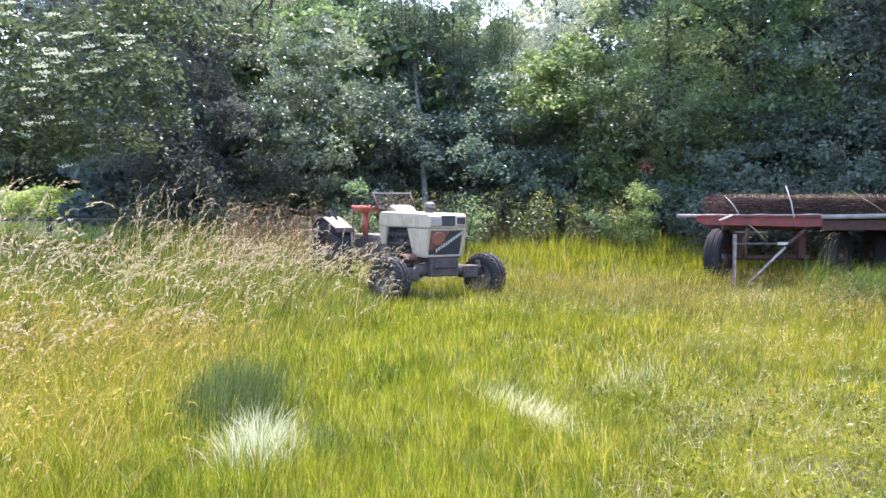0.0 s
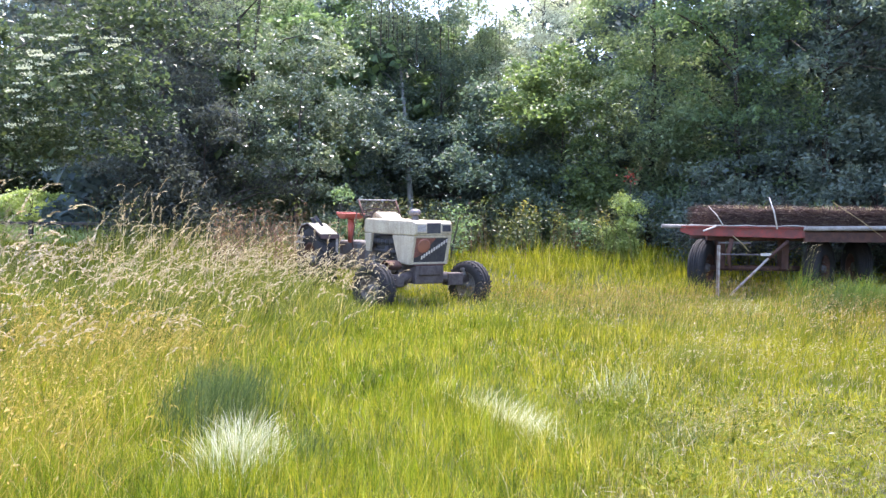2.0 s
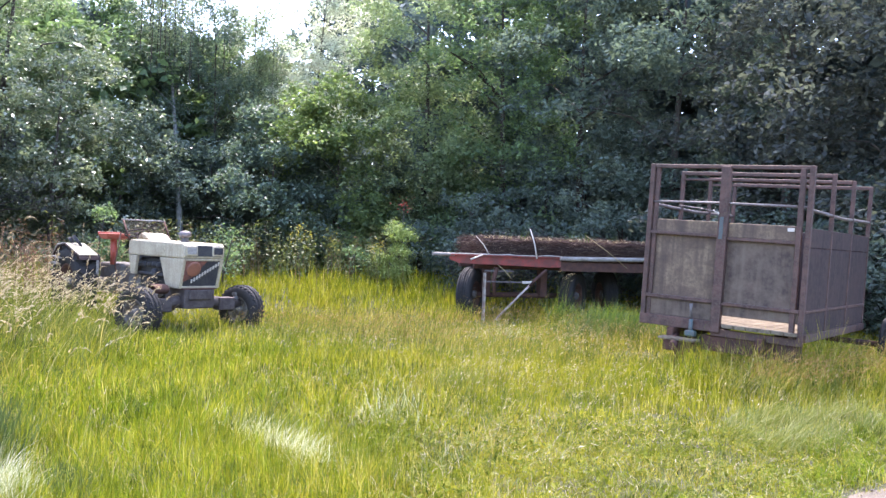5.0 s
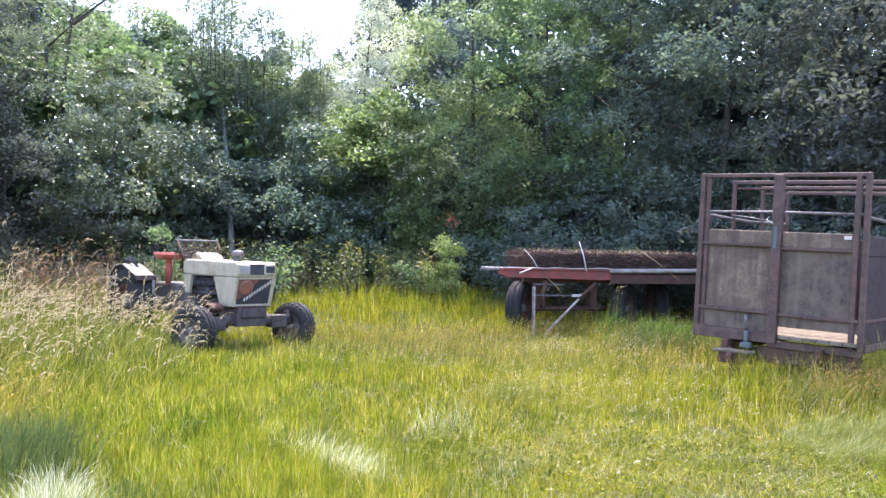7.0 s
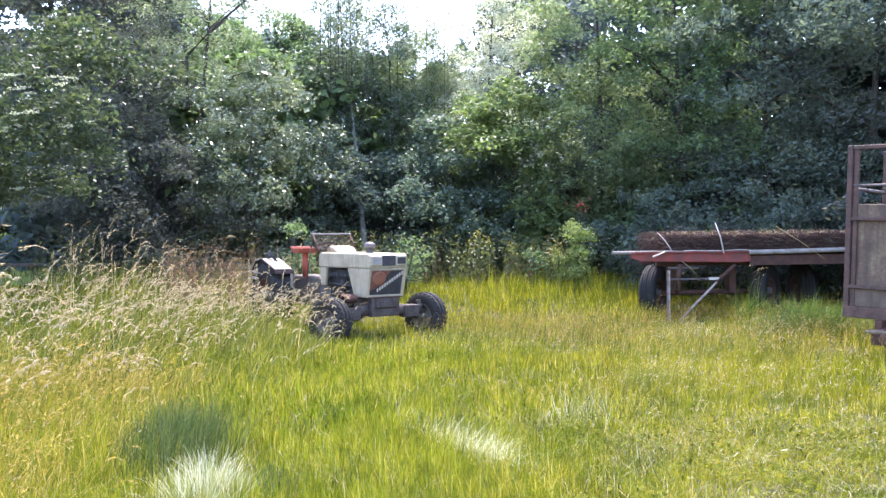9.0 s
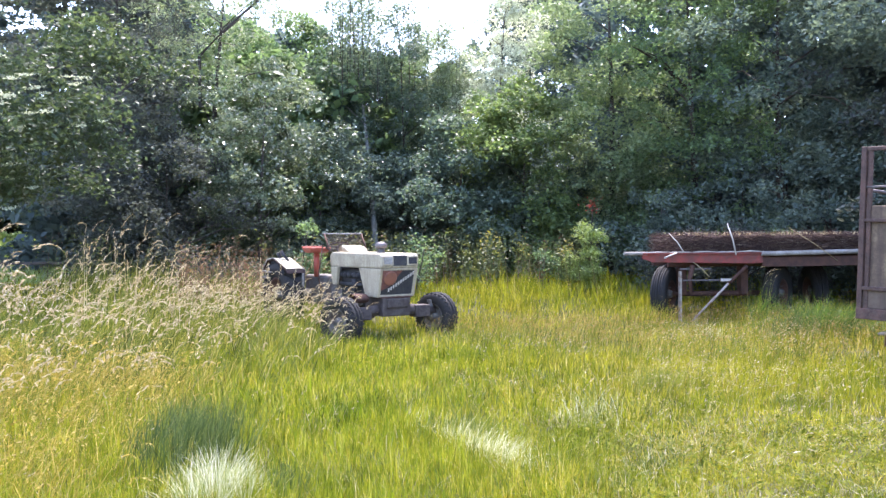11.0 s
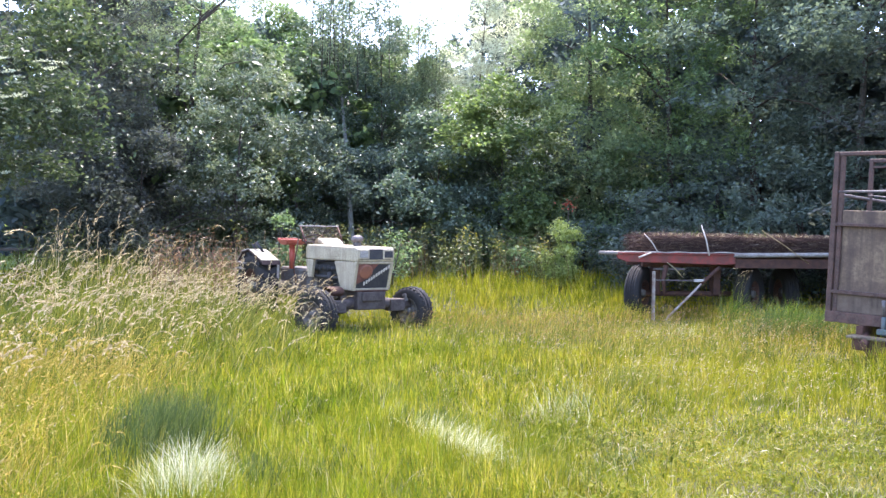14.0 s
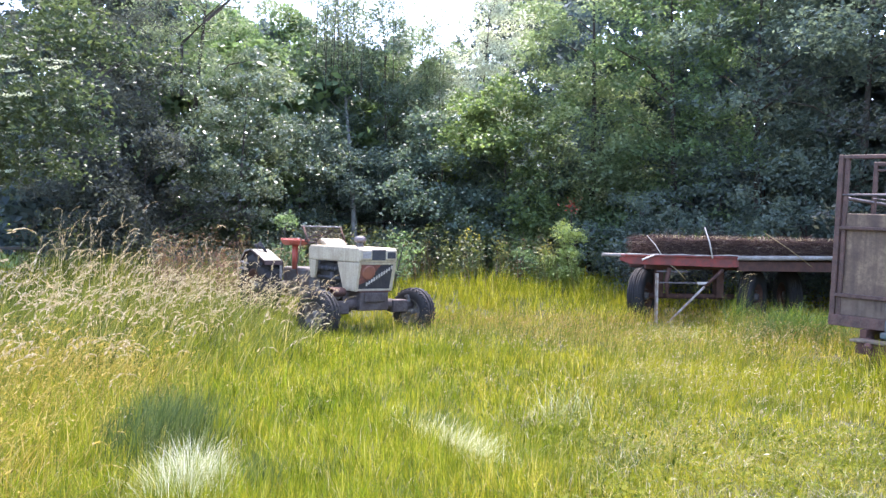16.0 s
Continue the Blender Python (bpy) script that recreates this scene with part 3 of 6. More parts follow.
def build_trees():
    r = rng_of(5)
    T = tree
    # meadow edge, from the elder round to the stock box
    elder, c = T("elder_bush", -25.6, 18.5, 7.9, 2.9, 2.35, "elder", "tall elder bush in cream blossom at the meadow edge", 11, 30000, 0.125, 0.5, 0.05, bough=0.62, shell=0.36, foot=(-1.3, 0.0))
    near = (c[:, 1] < np.quantile(c[:, 1], 0.45)) & (c[:, 0] > -1.4)
    high, low = c[near & (c[:, 2] < 6.8)], c[near & (c[:, 2] < 4.9) & (c[:, 0] > -0.6)]
    for k in range(90):
        pick = low if k % 2 else high
        e = pick[r.integers(len(pick))] + r.normal(size=3) * np.array([0.4, 0.15, 0.35]) - np.array([0, 0.2, 0]) * (k % 2)
        m = 44
        a, b = r.normal(size=m) * 0.07, r.normal(size=m) * 0.055
        tilt = r.uniform(0.2, 0.45)
        d = np.stack([a, b * (1 - tilt), b * tilt + np.abs(r.normal(size=m)) * 0.012], 1)
        v, t = diamonds(e + d + np.array([0.1, -0.5, 0.2]), np.full(m, 0.036), 0.9, r, 0.0, 0)
        tri_object("blossom", v, t, M["cream"], elder, "flat cream blossom umbel")
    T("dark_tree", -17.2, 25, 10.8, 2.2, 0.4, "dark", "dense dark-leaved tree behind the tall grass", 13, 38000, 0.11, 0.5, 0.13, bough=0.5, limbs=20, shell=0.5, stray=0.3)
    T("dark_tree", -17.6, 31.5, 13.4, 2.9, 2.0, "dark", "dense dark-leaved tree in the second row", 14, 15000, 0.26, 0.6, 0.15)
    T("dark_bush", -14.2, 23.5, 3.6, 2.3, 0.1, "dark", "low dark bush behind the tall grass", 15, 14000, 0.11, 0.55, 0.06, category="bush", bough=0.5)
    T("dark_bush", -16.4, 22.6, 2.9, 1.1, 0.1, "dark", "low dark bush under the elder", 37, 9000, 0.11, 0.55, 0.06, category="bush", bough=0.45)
    willow, c = T("willow_tree", -12.0, 27.5, 11.2, 2.5, 3.2, "willow", "open grey-green willow with slanting limbs", 16, 19000, 0.125, 0.38, 0.13, (0.8, 0), bough=0.55, limbs=16, shell=0.5, stray=0.3)
    bm = bmesh.new()
    tube(bm, [(0.1, -1.0, 5.2), (0.1, -1.1, 6.7), (1.0, -1.2, 7.6), (2.0, -1.2, 8.45), (3.0, -1.1, 9.5)], [0.06, 0.05, 0.042, 0.03, 0.014], 7, False)
    part("slanting_limb", bm, M["bark"], willow, "bare slanting limb against the sky")
    f = r.uniform(0.35, 1.0, 900)
    p = np.stack([0.2 + 3.0 * f, -1.2 + 0 * f, 6.9 + 2.8 * f], 1) + r.normal(size=(900, 3)) * np.array([0.3, 0.3, 0.28])
    v, t = diamonds(p, np.full(900, 0.12), 0.4, r, 0.5, 0.3)
    tri_object("limb_leaves", v, t, M["willow"], willow)
    T("glossy_bush", -8.4, 24.6, 6.1, 2.2, 0.2, "glossy", "tall bush with shiny grey-green leaves", 17, 26000, 0.105, 0.62, 0.07, category="bush", bough=0.42, stray=0.25)
    T("glossy_bush", -4.9, 26.2, 4.6, 1.9, 0.2, "shade", "tall dark bush behind the tractor", 38, 17000, 0.105, 0.6, 0.06, category="bush", bough=0.45)
    T("broadleaf_tree", -6.6, 31.5, 9.3, 2.7, 2.0, "fresh", "light green broadleaf tree in the second row", 18, 22000, 0.15, 0.65, 0.12, bough=0.6)
    T("broadleaf_tree", -10.0, 33.5, 9.8, 2.5, 2.0, "fresh", "light green broadleaf tree in the second row", 12, 15000, 0.16, 0.65, 0.12, bough=0.6)
    ob, c = T("slender_tree", -2.6, 27.5, 10.4, 1.25, 2.6, "teal", "slender dark tree with a bare leaning pale trunk", 19, 20000, 0.105, 0.5, 0.095, (-0.1, 3.0), 0.42, "dome", "palebark", 12, tall=1.5, stray=0.35, foot=(0.85, -3.4))
    shoots(ob, rng_of(91), "willow", "bark", 10, 0.62, 6.2, 12.8, 380, 0.10)
    ob, c = T("slender_tree", 0.7, 28, 8.7, 1.35, 1.0, "teal", "slender young tree with upright shoots", 20, 22000, 0.105, 0.5, 0.06, (0.1, 0), 0.42, "dome", "bark", 12, tall=1.5, stray=0.35)
    shoots(ob, rng_of(92), "willow", "bark", 9, 0.75, 5.6, 10.0, 300, 0.10)
    ob, c = T("sapling", 3.7, 28.5, 8.2, 1.1, 2.6, "willow", "thin airy sapling with sparse leaves", 21, 8500, 0.10, 0.42, 0.045, (0.0, 0), 0.36, "cone", "bark", 14, tall=1.3, stray=0.4)
    shoots(ob, rng_of(93), "willow", "bark", 5, 0.28, 4.5, 12.4, 330, 0.10)
    T("willow_tree", 3.2, 31, 8.7, 2.3, 1.2, "willow", "low grey-green willow behind the slender trees", 46, 19000, 0.13, 0.38, 0.06, bough=0.5, stray=0.3)
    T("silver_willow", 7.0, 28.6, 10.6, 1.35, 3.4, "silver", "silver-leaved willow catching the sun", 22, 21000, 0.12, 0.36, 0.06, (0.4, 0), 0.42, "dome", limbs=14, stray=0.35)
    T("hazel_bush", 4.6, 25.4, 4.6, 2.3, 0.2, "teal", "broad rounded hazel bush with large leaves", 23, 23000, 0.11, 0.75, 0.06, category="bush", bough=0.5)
    T("hazel_bush", 8.7, 25.4, 5.8, 2.2, 0.2, "hazel_lit", "broad hazel bush with its sunlit top put into the leaf colour", 24, 28000, 0.112, 0.75, 0.06, category="bush", bough=0.55, stray=0.25)
    T("hazel_bush", 0.6, 26.8, 3.9, 2.4, 0.2, "shade", "dark green bush beside the pale trunk", 25, 18000, 0.115, 0.7, 0.05, category="bush", bough=0.5)
    T("hazel_bush", 12.4, 26.5, 4.0, 1.6, 0.2, "shade", "shaded hazel bush under the tall trees", 39, 9000, 0.13, 0.75, 0.05, category="bush")
    T("broadleaf_tree", 14.4, 25.6, 11.2, 2.2, 0.4, "fresh_lit", "tall green broadleaf tree behind the trailer", 26, 35000, 0.117, 0.55, 0.12, bough=0.48, stray=0.25)
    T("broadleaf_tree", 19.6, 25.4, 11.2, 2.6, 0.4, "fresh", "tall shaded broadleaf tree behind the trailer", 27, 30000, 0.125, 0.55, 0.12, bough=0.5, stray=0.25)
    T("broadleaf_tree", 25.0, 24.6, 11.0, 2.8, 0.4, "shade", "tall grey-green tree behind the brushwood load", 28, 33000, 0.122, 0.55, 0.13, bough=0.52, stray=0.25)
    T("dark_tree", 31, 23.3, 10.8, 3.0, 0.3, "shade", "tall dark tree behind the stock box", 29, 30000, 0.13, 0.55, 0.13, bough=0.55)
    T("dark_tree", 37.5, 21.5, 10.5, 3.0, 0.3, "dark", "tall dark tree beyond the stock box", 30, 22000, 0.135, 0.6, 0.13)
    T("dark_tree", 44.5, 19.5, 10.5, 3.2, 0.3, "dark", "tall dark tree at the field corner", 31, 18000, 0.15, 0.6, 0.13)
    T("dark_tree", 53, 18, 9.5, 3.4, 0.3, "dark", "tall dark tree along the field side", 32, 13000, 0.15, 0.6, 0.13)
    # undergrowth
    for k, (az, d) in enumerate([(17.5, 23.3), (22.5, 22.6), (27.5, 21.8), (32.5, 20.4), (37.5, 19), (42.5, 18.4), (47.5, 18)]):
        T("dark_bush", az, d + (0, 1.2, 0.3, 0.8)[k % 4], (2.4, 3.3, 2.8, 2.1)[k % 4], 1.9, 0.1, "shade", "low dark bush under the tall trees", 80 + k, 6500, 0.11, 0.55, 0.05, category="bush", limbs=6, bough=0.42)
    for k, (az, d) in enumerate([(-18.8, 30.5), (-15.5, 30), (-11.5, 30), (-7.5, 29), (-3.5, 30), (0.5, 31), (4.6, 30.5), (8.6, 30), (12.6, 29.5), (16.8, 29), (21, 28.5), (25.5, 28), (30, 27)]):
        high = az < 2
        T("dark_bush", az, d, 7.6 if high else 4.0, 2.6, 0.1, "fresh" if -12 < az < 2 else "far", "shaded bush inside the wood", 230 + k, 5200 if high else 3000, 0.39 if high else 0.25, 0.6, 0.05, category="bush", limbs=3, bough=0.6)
    # added bushes standing in for the deep shade beneath the trailer deck
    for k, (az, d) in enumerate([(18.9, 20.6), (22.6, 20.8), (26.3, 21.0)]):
        T("dark_bush", az, d, 1.5, 1.0, 0.05, "dark", "low dark bush added to darken the view under the flat trailer", 150 + k, 3600, 0.09, 0.55, 0.03, category="bush", limbs=4, bough=0.3)
    # across the far field
    T("dark_bush", -21.0, 49.5, 6.4, 3.0, 0.1, "elder", "dark thicket at the edge of the far field", 148, 6000, 0.3, 0.6, 0.05, category="bush", limbs=3, bough=0.8)
    T("dark_tree", -28, 44, 17.0, 4.6, 1.4, "dark", "dense dark-leaved tree across the far field", 44, 12000, 0.27, 0.6, 0.15, bough=0.9)
    for k, az in enumerate((-33, -29.5, -26, -22.5, -19)):
        T("dark_bush", az, 53, 7.0, 3.6, 0.1, "elder", "tall dark thicket across the far field", 140 + k, 5200, 0.32, 0.6, 0.05, category="bush", limbs=3, bough=0.9)
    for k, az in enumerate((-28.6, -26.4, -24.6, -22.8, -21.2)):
        T("hedge_bush", az, 32.5 + k % 2, 0.75 + 0.2 * (k % 3), 1.1, 0.1, "hedge", "low hedge bush across the far field, sunlight put into its leaf colour", 110 + k, 3200, 0.11, 0.6, 0.05, category="bush", limbs=3, bough=0.35)
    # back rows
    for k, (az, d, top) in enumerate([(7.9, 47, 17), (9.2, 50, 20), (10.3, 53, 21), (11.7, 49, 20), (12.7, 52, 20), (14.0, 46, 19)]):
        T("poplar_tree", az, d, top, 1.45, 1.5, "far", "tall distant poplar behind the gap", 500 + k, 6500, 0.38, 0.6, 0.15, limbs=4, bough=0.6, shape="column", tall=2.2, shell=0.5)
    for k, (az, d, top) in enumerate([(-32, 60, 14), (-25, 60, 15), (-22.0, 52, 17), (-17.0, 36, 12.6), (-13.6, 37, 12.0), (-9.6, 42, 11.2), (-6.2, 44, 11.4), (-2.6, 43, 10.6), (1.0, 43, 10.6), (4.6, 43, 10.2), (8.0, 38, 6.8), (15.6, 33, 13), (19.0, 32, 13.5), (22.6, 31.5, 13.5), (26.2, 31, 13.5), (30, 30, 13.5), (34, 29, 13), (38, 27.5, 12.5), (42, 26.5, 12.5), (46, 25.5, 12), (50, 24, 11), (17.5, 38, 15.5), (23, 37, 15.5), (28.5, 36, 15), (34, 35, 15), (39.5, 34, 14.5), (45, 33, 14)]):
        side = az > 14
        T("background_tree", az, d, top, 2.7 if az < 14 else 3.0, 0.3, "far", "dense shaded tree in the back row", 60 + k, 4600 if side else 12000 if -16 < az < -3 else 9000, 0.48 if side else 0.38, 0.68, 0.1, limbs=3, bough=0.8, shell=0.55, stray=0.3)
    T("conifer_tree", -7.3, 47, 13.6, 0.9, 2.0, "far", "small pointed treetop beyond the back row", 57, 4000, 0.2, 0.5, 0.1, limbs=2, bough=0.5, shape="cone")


def build_weeds():
    """Nettles, docks and dead stems along the foot of the trees."""
    r = rng_of(7)
    n = 420
    az = radians(1) * np.concatenate([r.uniform(-4, 13, 300), r.uniform(-22, -3, 60), r.uniform(13, 40, 60)])
    d = r.uniform(20.4, 24.5, n)
    d = np.where(az > radians(17), d - 1.5, d)
    x, y = np.sin(az) * d, np.cos(az) * d
    h = r.uniform(0.6, 1.5, n)
    for name, mat, sel, k, size, label in (("weed_leaves", "weed", np.arange(n) % 4 != 0, 40, 0.085, "green nettles and docks at the foot of the trees"),
                                           ("dead_weeds", "brownweed", np.arange(n) % 4 == 0, 9, 0.06, "brown dead weed stems among the nettles")):
        i = np.repeat(np.where(sel)[0], k)
        f = r.uniform(0.1, 1, len(i))
        p = np.stack([x[i] + r.normal(size=len(i)) * 0.11, y[i] + r.normal(size=len(i)) * 0.11, h[i] * f + ground_z(x[i], y[i])], 1)
        leaf = diamonds(p, np.full(len(p), size), 0.5, r, 0.4, 0.2)
        s = np.where(sel)[0]
        st = ribbons(np.stack([x[s], y[s], ground_z(x[s], y[s])], 1), h[s] * 1.08, np.full(len(s), 0.011), r.uniform(0, 6.28, len(s)), np.full(len(s), 0.12), r.uniform(-0.4, 0.4, len(s)))
        v, t = joined([leaf, st])
        tagged(tri_object(name, v, t, M[mat]), label, "weeds", kind="stuff")
    m = 60
    a, d = np.radians(r.uniform(-9, 14, m)), r.uniform(19.2, 22.5, m)
    x, y = np.sin(a) * d, np.cos(a) * d
    v, t = ribbons(np.stack([x, y, ground_z(x, y)], 1), r.uniform(0.6, 1.5, m), np.full(m, 0.009), r.uniform(0, 6.28, m), r.uniform(0.03, 0.3, m), r.uniform(-0.5, 0.5, m), 2)
    tagged(tri_object("dry_stems", v, t, M["brownweed"]), "thin upright dry stems along the wood edge", "weeds", kind="stuff")
    m = 2600
    c = r.integers(0, 46, m)
    cx, cy, ch = r.uniform(-4.4, -2.5, 46), r.uniform(16.6, 18.6, 46), r.uniform(0.9, 1.55, 46)
    f = r.uniform(0.25, 1, m)
    leaf = diamonds(np.stack([cx[c] + r.normal(size=m) * 0.07, cy[c] + r.normal(size=m) * 0.07, ground_z(cx[c], cy[c]) + ch[c] * f], 1), np.full(m, 0.06), 0.35, r, 0.3, 0.2)
    st = ribbons(np.stack([cx, cy, ground_z(cx, cy)], 1), ch * 1.05, np.full(46, 0.016), r.uniform(0, 6.28, 46), np.full(46, 0.15), r.uniform(-0.4, 0.4, 46))
    v, t = joined([leaf, st])
    tagged(tri_object("dead_docks", v, t, M["brownweed"]), "reddish brown dead docks behind the tall grass", "weeds", kind="stuff")
    # flowering ragwort
    for k in range(8):
        a = radians(r.uniform(5.0, 11.8))
        dd = r.uniform(20.2, 21.5)
        hx, hy, hh = math.sin(a) * dd, math.cos(a) * dd, r.uniform(1.0, 1.35)
        ob = thing("ragwort", pose(hx, hy, float(ground_z(hx, hy))), "green ragwort plant with yellow flower heads", "plant", "ragwort along the wood edge")
        m = 60
        f = r.uniform(0.05, 0.95, m)
        v, t = diamonds(np.stack([r.normal(size=m) * 0.09, r.normal(size=m) * 0.09, hh * f], 1), np.full(m, 0.11), 0.4, r, 0.4, 0.2)
        tri_object("leaves", v, t, M["weed"], ob)
        m = 16
        v, t = diamonds(np.stack([r.normal(size=m) * 0.09, r.normal(size=m) * 0.09, hh - 0.08 + r.normal(size=m) * 0.12], 1), np.full(m, 0.065), 0.8, r, 1.0, 0)
        tagged(tri_object("flower_heads", v, t, M["yellow"], ob, "yellow flower heads"), kind="stuff")
        bm = bmesh.new()
        tube(bm, [(0, 0, 0), (0.02, 0.01, hh * 0.5), (0, 0, hh)], [0.012, 0.01, 0.005], 5)
        part("stem", bm, M["weed"], ob)
    tree("light_bush", 13.0, 20.4, 1.6, 0.42, 0.02, "lime_lit", "small light green bush beside the trailer, sunlight put into its leaves", 33, 6500, 0.07, 0.45, 0.03, category="bush", bough=0.2, limbs=8)
    tree("low_bush", 10.4, 20.9, 0.9, 0.25, 0.1, "fresh", "low green bush in the nettles", 34, 600, 0.09, 0.5, 0.03, category="bush", bough=0.24, limbs=6)
    tree("low_bush", -5.6, 20.5, 1.6, 0.3, 0.2, "fresh", "low bright green bush behind the tractor", 35, 1200, 0.08, 0.5, 0.03, category="bush", bough=0.24, limbs=6)
    tree("low_bush", 1.9, 19.6, 1.35, 0.4, 0.2, "fresh", "small leafy shrub behind the tractor wheel", 36, 900, 0.08, 0.5, 0.02, category="bush", bough=0.2, limbs=5)
    ob = thing("red_leaved_branch", pose(math.sin(radians(13.0)) * 22.3, math.cos(radians(13.0)) * 22.3, 0.35), "dying branch with orange-red leaves at the wood edge", "branch")
    m = 48
    v, t = diamonds(np.stack([r.normal(size=m) * 0.13, -0.5 + r.normal(size=m) * 0.1, 2.12 + r.normal(size=m) * 0.08], 1), np.full(m, 0.075), 0.5, r, 0.5, 0.2)
    tri_object("leaves", v, t, M["redleaf"], ob)
    bm = bmesh.new()
    tube(bm, [(0.1, 0, 0), (0.03, -0.2, 1.1), (0, -0.5, 2.15)], [0.03, 0.02, 0.008], 6)
    part("stem", bm, M["bark"], ob)


# ---------------------------------------------------------------- grass
def tall_zone(x, y):
    """1 inside the stand of tall seeding grass, 0 in the meadow."""
    edge = 10.3 + 0.95 * (x + 5.0)
    return step(-1.4, 1.8, y - edge + 0.5 * waves(x, y, 3)) * step(0.2, -1.2, x + 0.9 + 0.0 * y) * (1 - step(19.5, 21.5, y))


def sight_gap(x, y):
    """Sector of bearings from the camera where the stand is thinned to show the field."""
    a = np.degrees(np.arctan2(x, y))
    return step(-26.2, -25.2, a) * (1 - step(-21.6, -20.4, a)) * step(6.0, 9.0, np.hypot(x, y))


def below_sight(x, y, h):
    """Height of the stand, capped under the camera's sight line inside the gap sector."""
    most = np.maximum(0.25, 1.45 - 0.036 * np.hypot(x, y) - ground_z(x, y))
    return np.where(sight_gap(x, y) > 0.4, np.minimum(h, most * (0.75 + 0.25 * waves(7 * x, 9 * y, 2))), h)


def meadow_height(x, y):
    h = 0.165 + 0.06 * waves(0.8 * x, 0.8 * y, 1.0) + 0.035 * step(1.6, 0.2, x + 0.5 * waves(1.4 * x, y, 2)) * step(13, 9, y)
    h = h + 0.10 * step(-0.8, -3.0, x) * step(9.5, 6.0, y)                      # taller at the near side of the stand
    h = h - 0.10 * step(0.6, 2.6, x) * step(6.6, 5.0, y - 0.15 * x)             # short weedy turf near the track
    h = h + 0.26 * np.exp(-((x - 6.6) ** 2 / 3.0 + (y - 8.4) ** 2 / 0.8))       # rank grass round the stock box
    h = h + (0.27 + 0.1 * waves(1.3 * x, 0.7 * y, 4)) * step(16.3, 18.6, y) * step(1.0, 2.4, x) * (1 - step(4.6, 6.0, x))
    h = h + 0.13 * step(16.5, 19.0, y) * step(-1.0, 1.0, x) * (1 - step(1.0, 2.4, x) * (1 - step(4.6, 6.0, x)))
    h = h + 0.22 * np.exp(-((x - 5.5) ** 2 / 0.5 + (y - 8.75) ** 2 / 0.25))
    line = (y - 8.35) - 0.74 * (x - 6.7)
    h = h + 0.18 * np.exp(-((line + 0.45) / 0.6) ** 2) * step(5.9, 6.8, x) * (1 - step(9.5, 10.5, x))
    h = h + 0.12 * np.exp(-((x - 7.2) ** 2 / 2.0 + (y - 14.0) ** 2 / 2.0))
    h = h - 0.14 * np.exp(-((x - 5.6) ** 2 / 0.6 + (y - 15.5) ** 2 / 0.5))
    return np.clip(h, 0.06, 0.75)


def scatter(r, n, d0, d1, a0, a1):
    d = np.sqrt(r.uniform(d0 * d0, d1 * d1, n))
    a = np.radians(r.uniform(a0, a1, n))
    return np.sin(a) * d, np.cos(a) * d


def dryness(x, y):
    """How much of the meadow is yellowing, 0 to 1."""
    far = step(0.5, 4.0, x) * step(6.0, 9.0, y) * 0.24 + 0.12 * step(0.8, 2.5, x) * step(7.5, 6.0, y)
    far = far * step(19.0, 15.0, y)
    return np.clip(0.06 * step(20.0, 16.0, y) + far + 0.28 * step(20.0, 16.0, y) * waves(0.9 * x + 2, 0.7 * y, 3.0) * step(-2.0, 1.5, x), 0.03, 0.8)


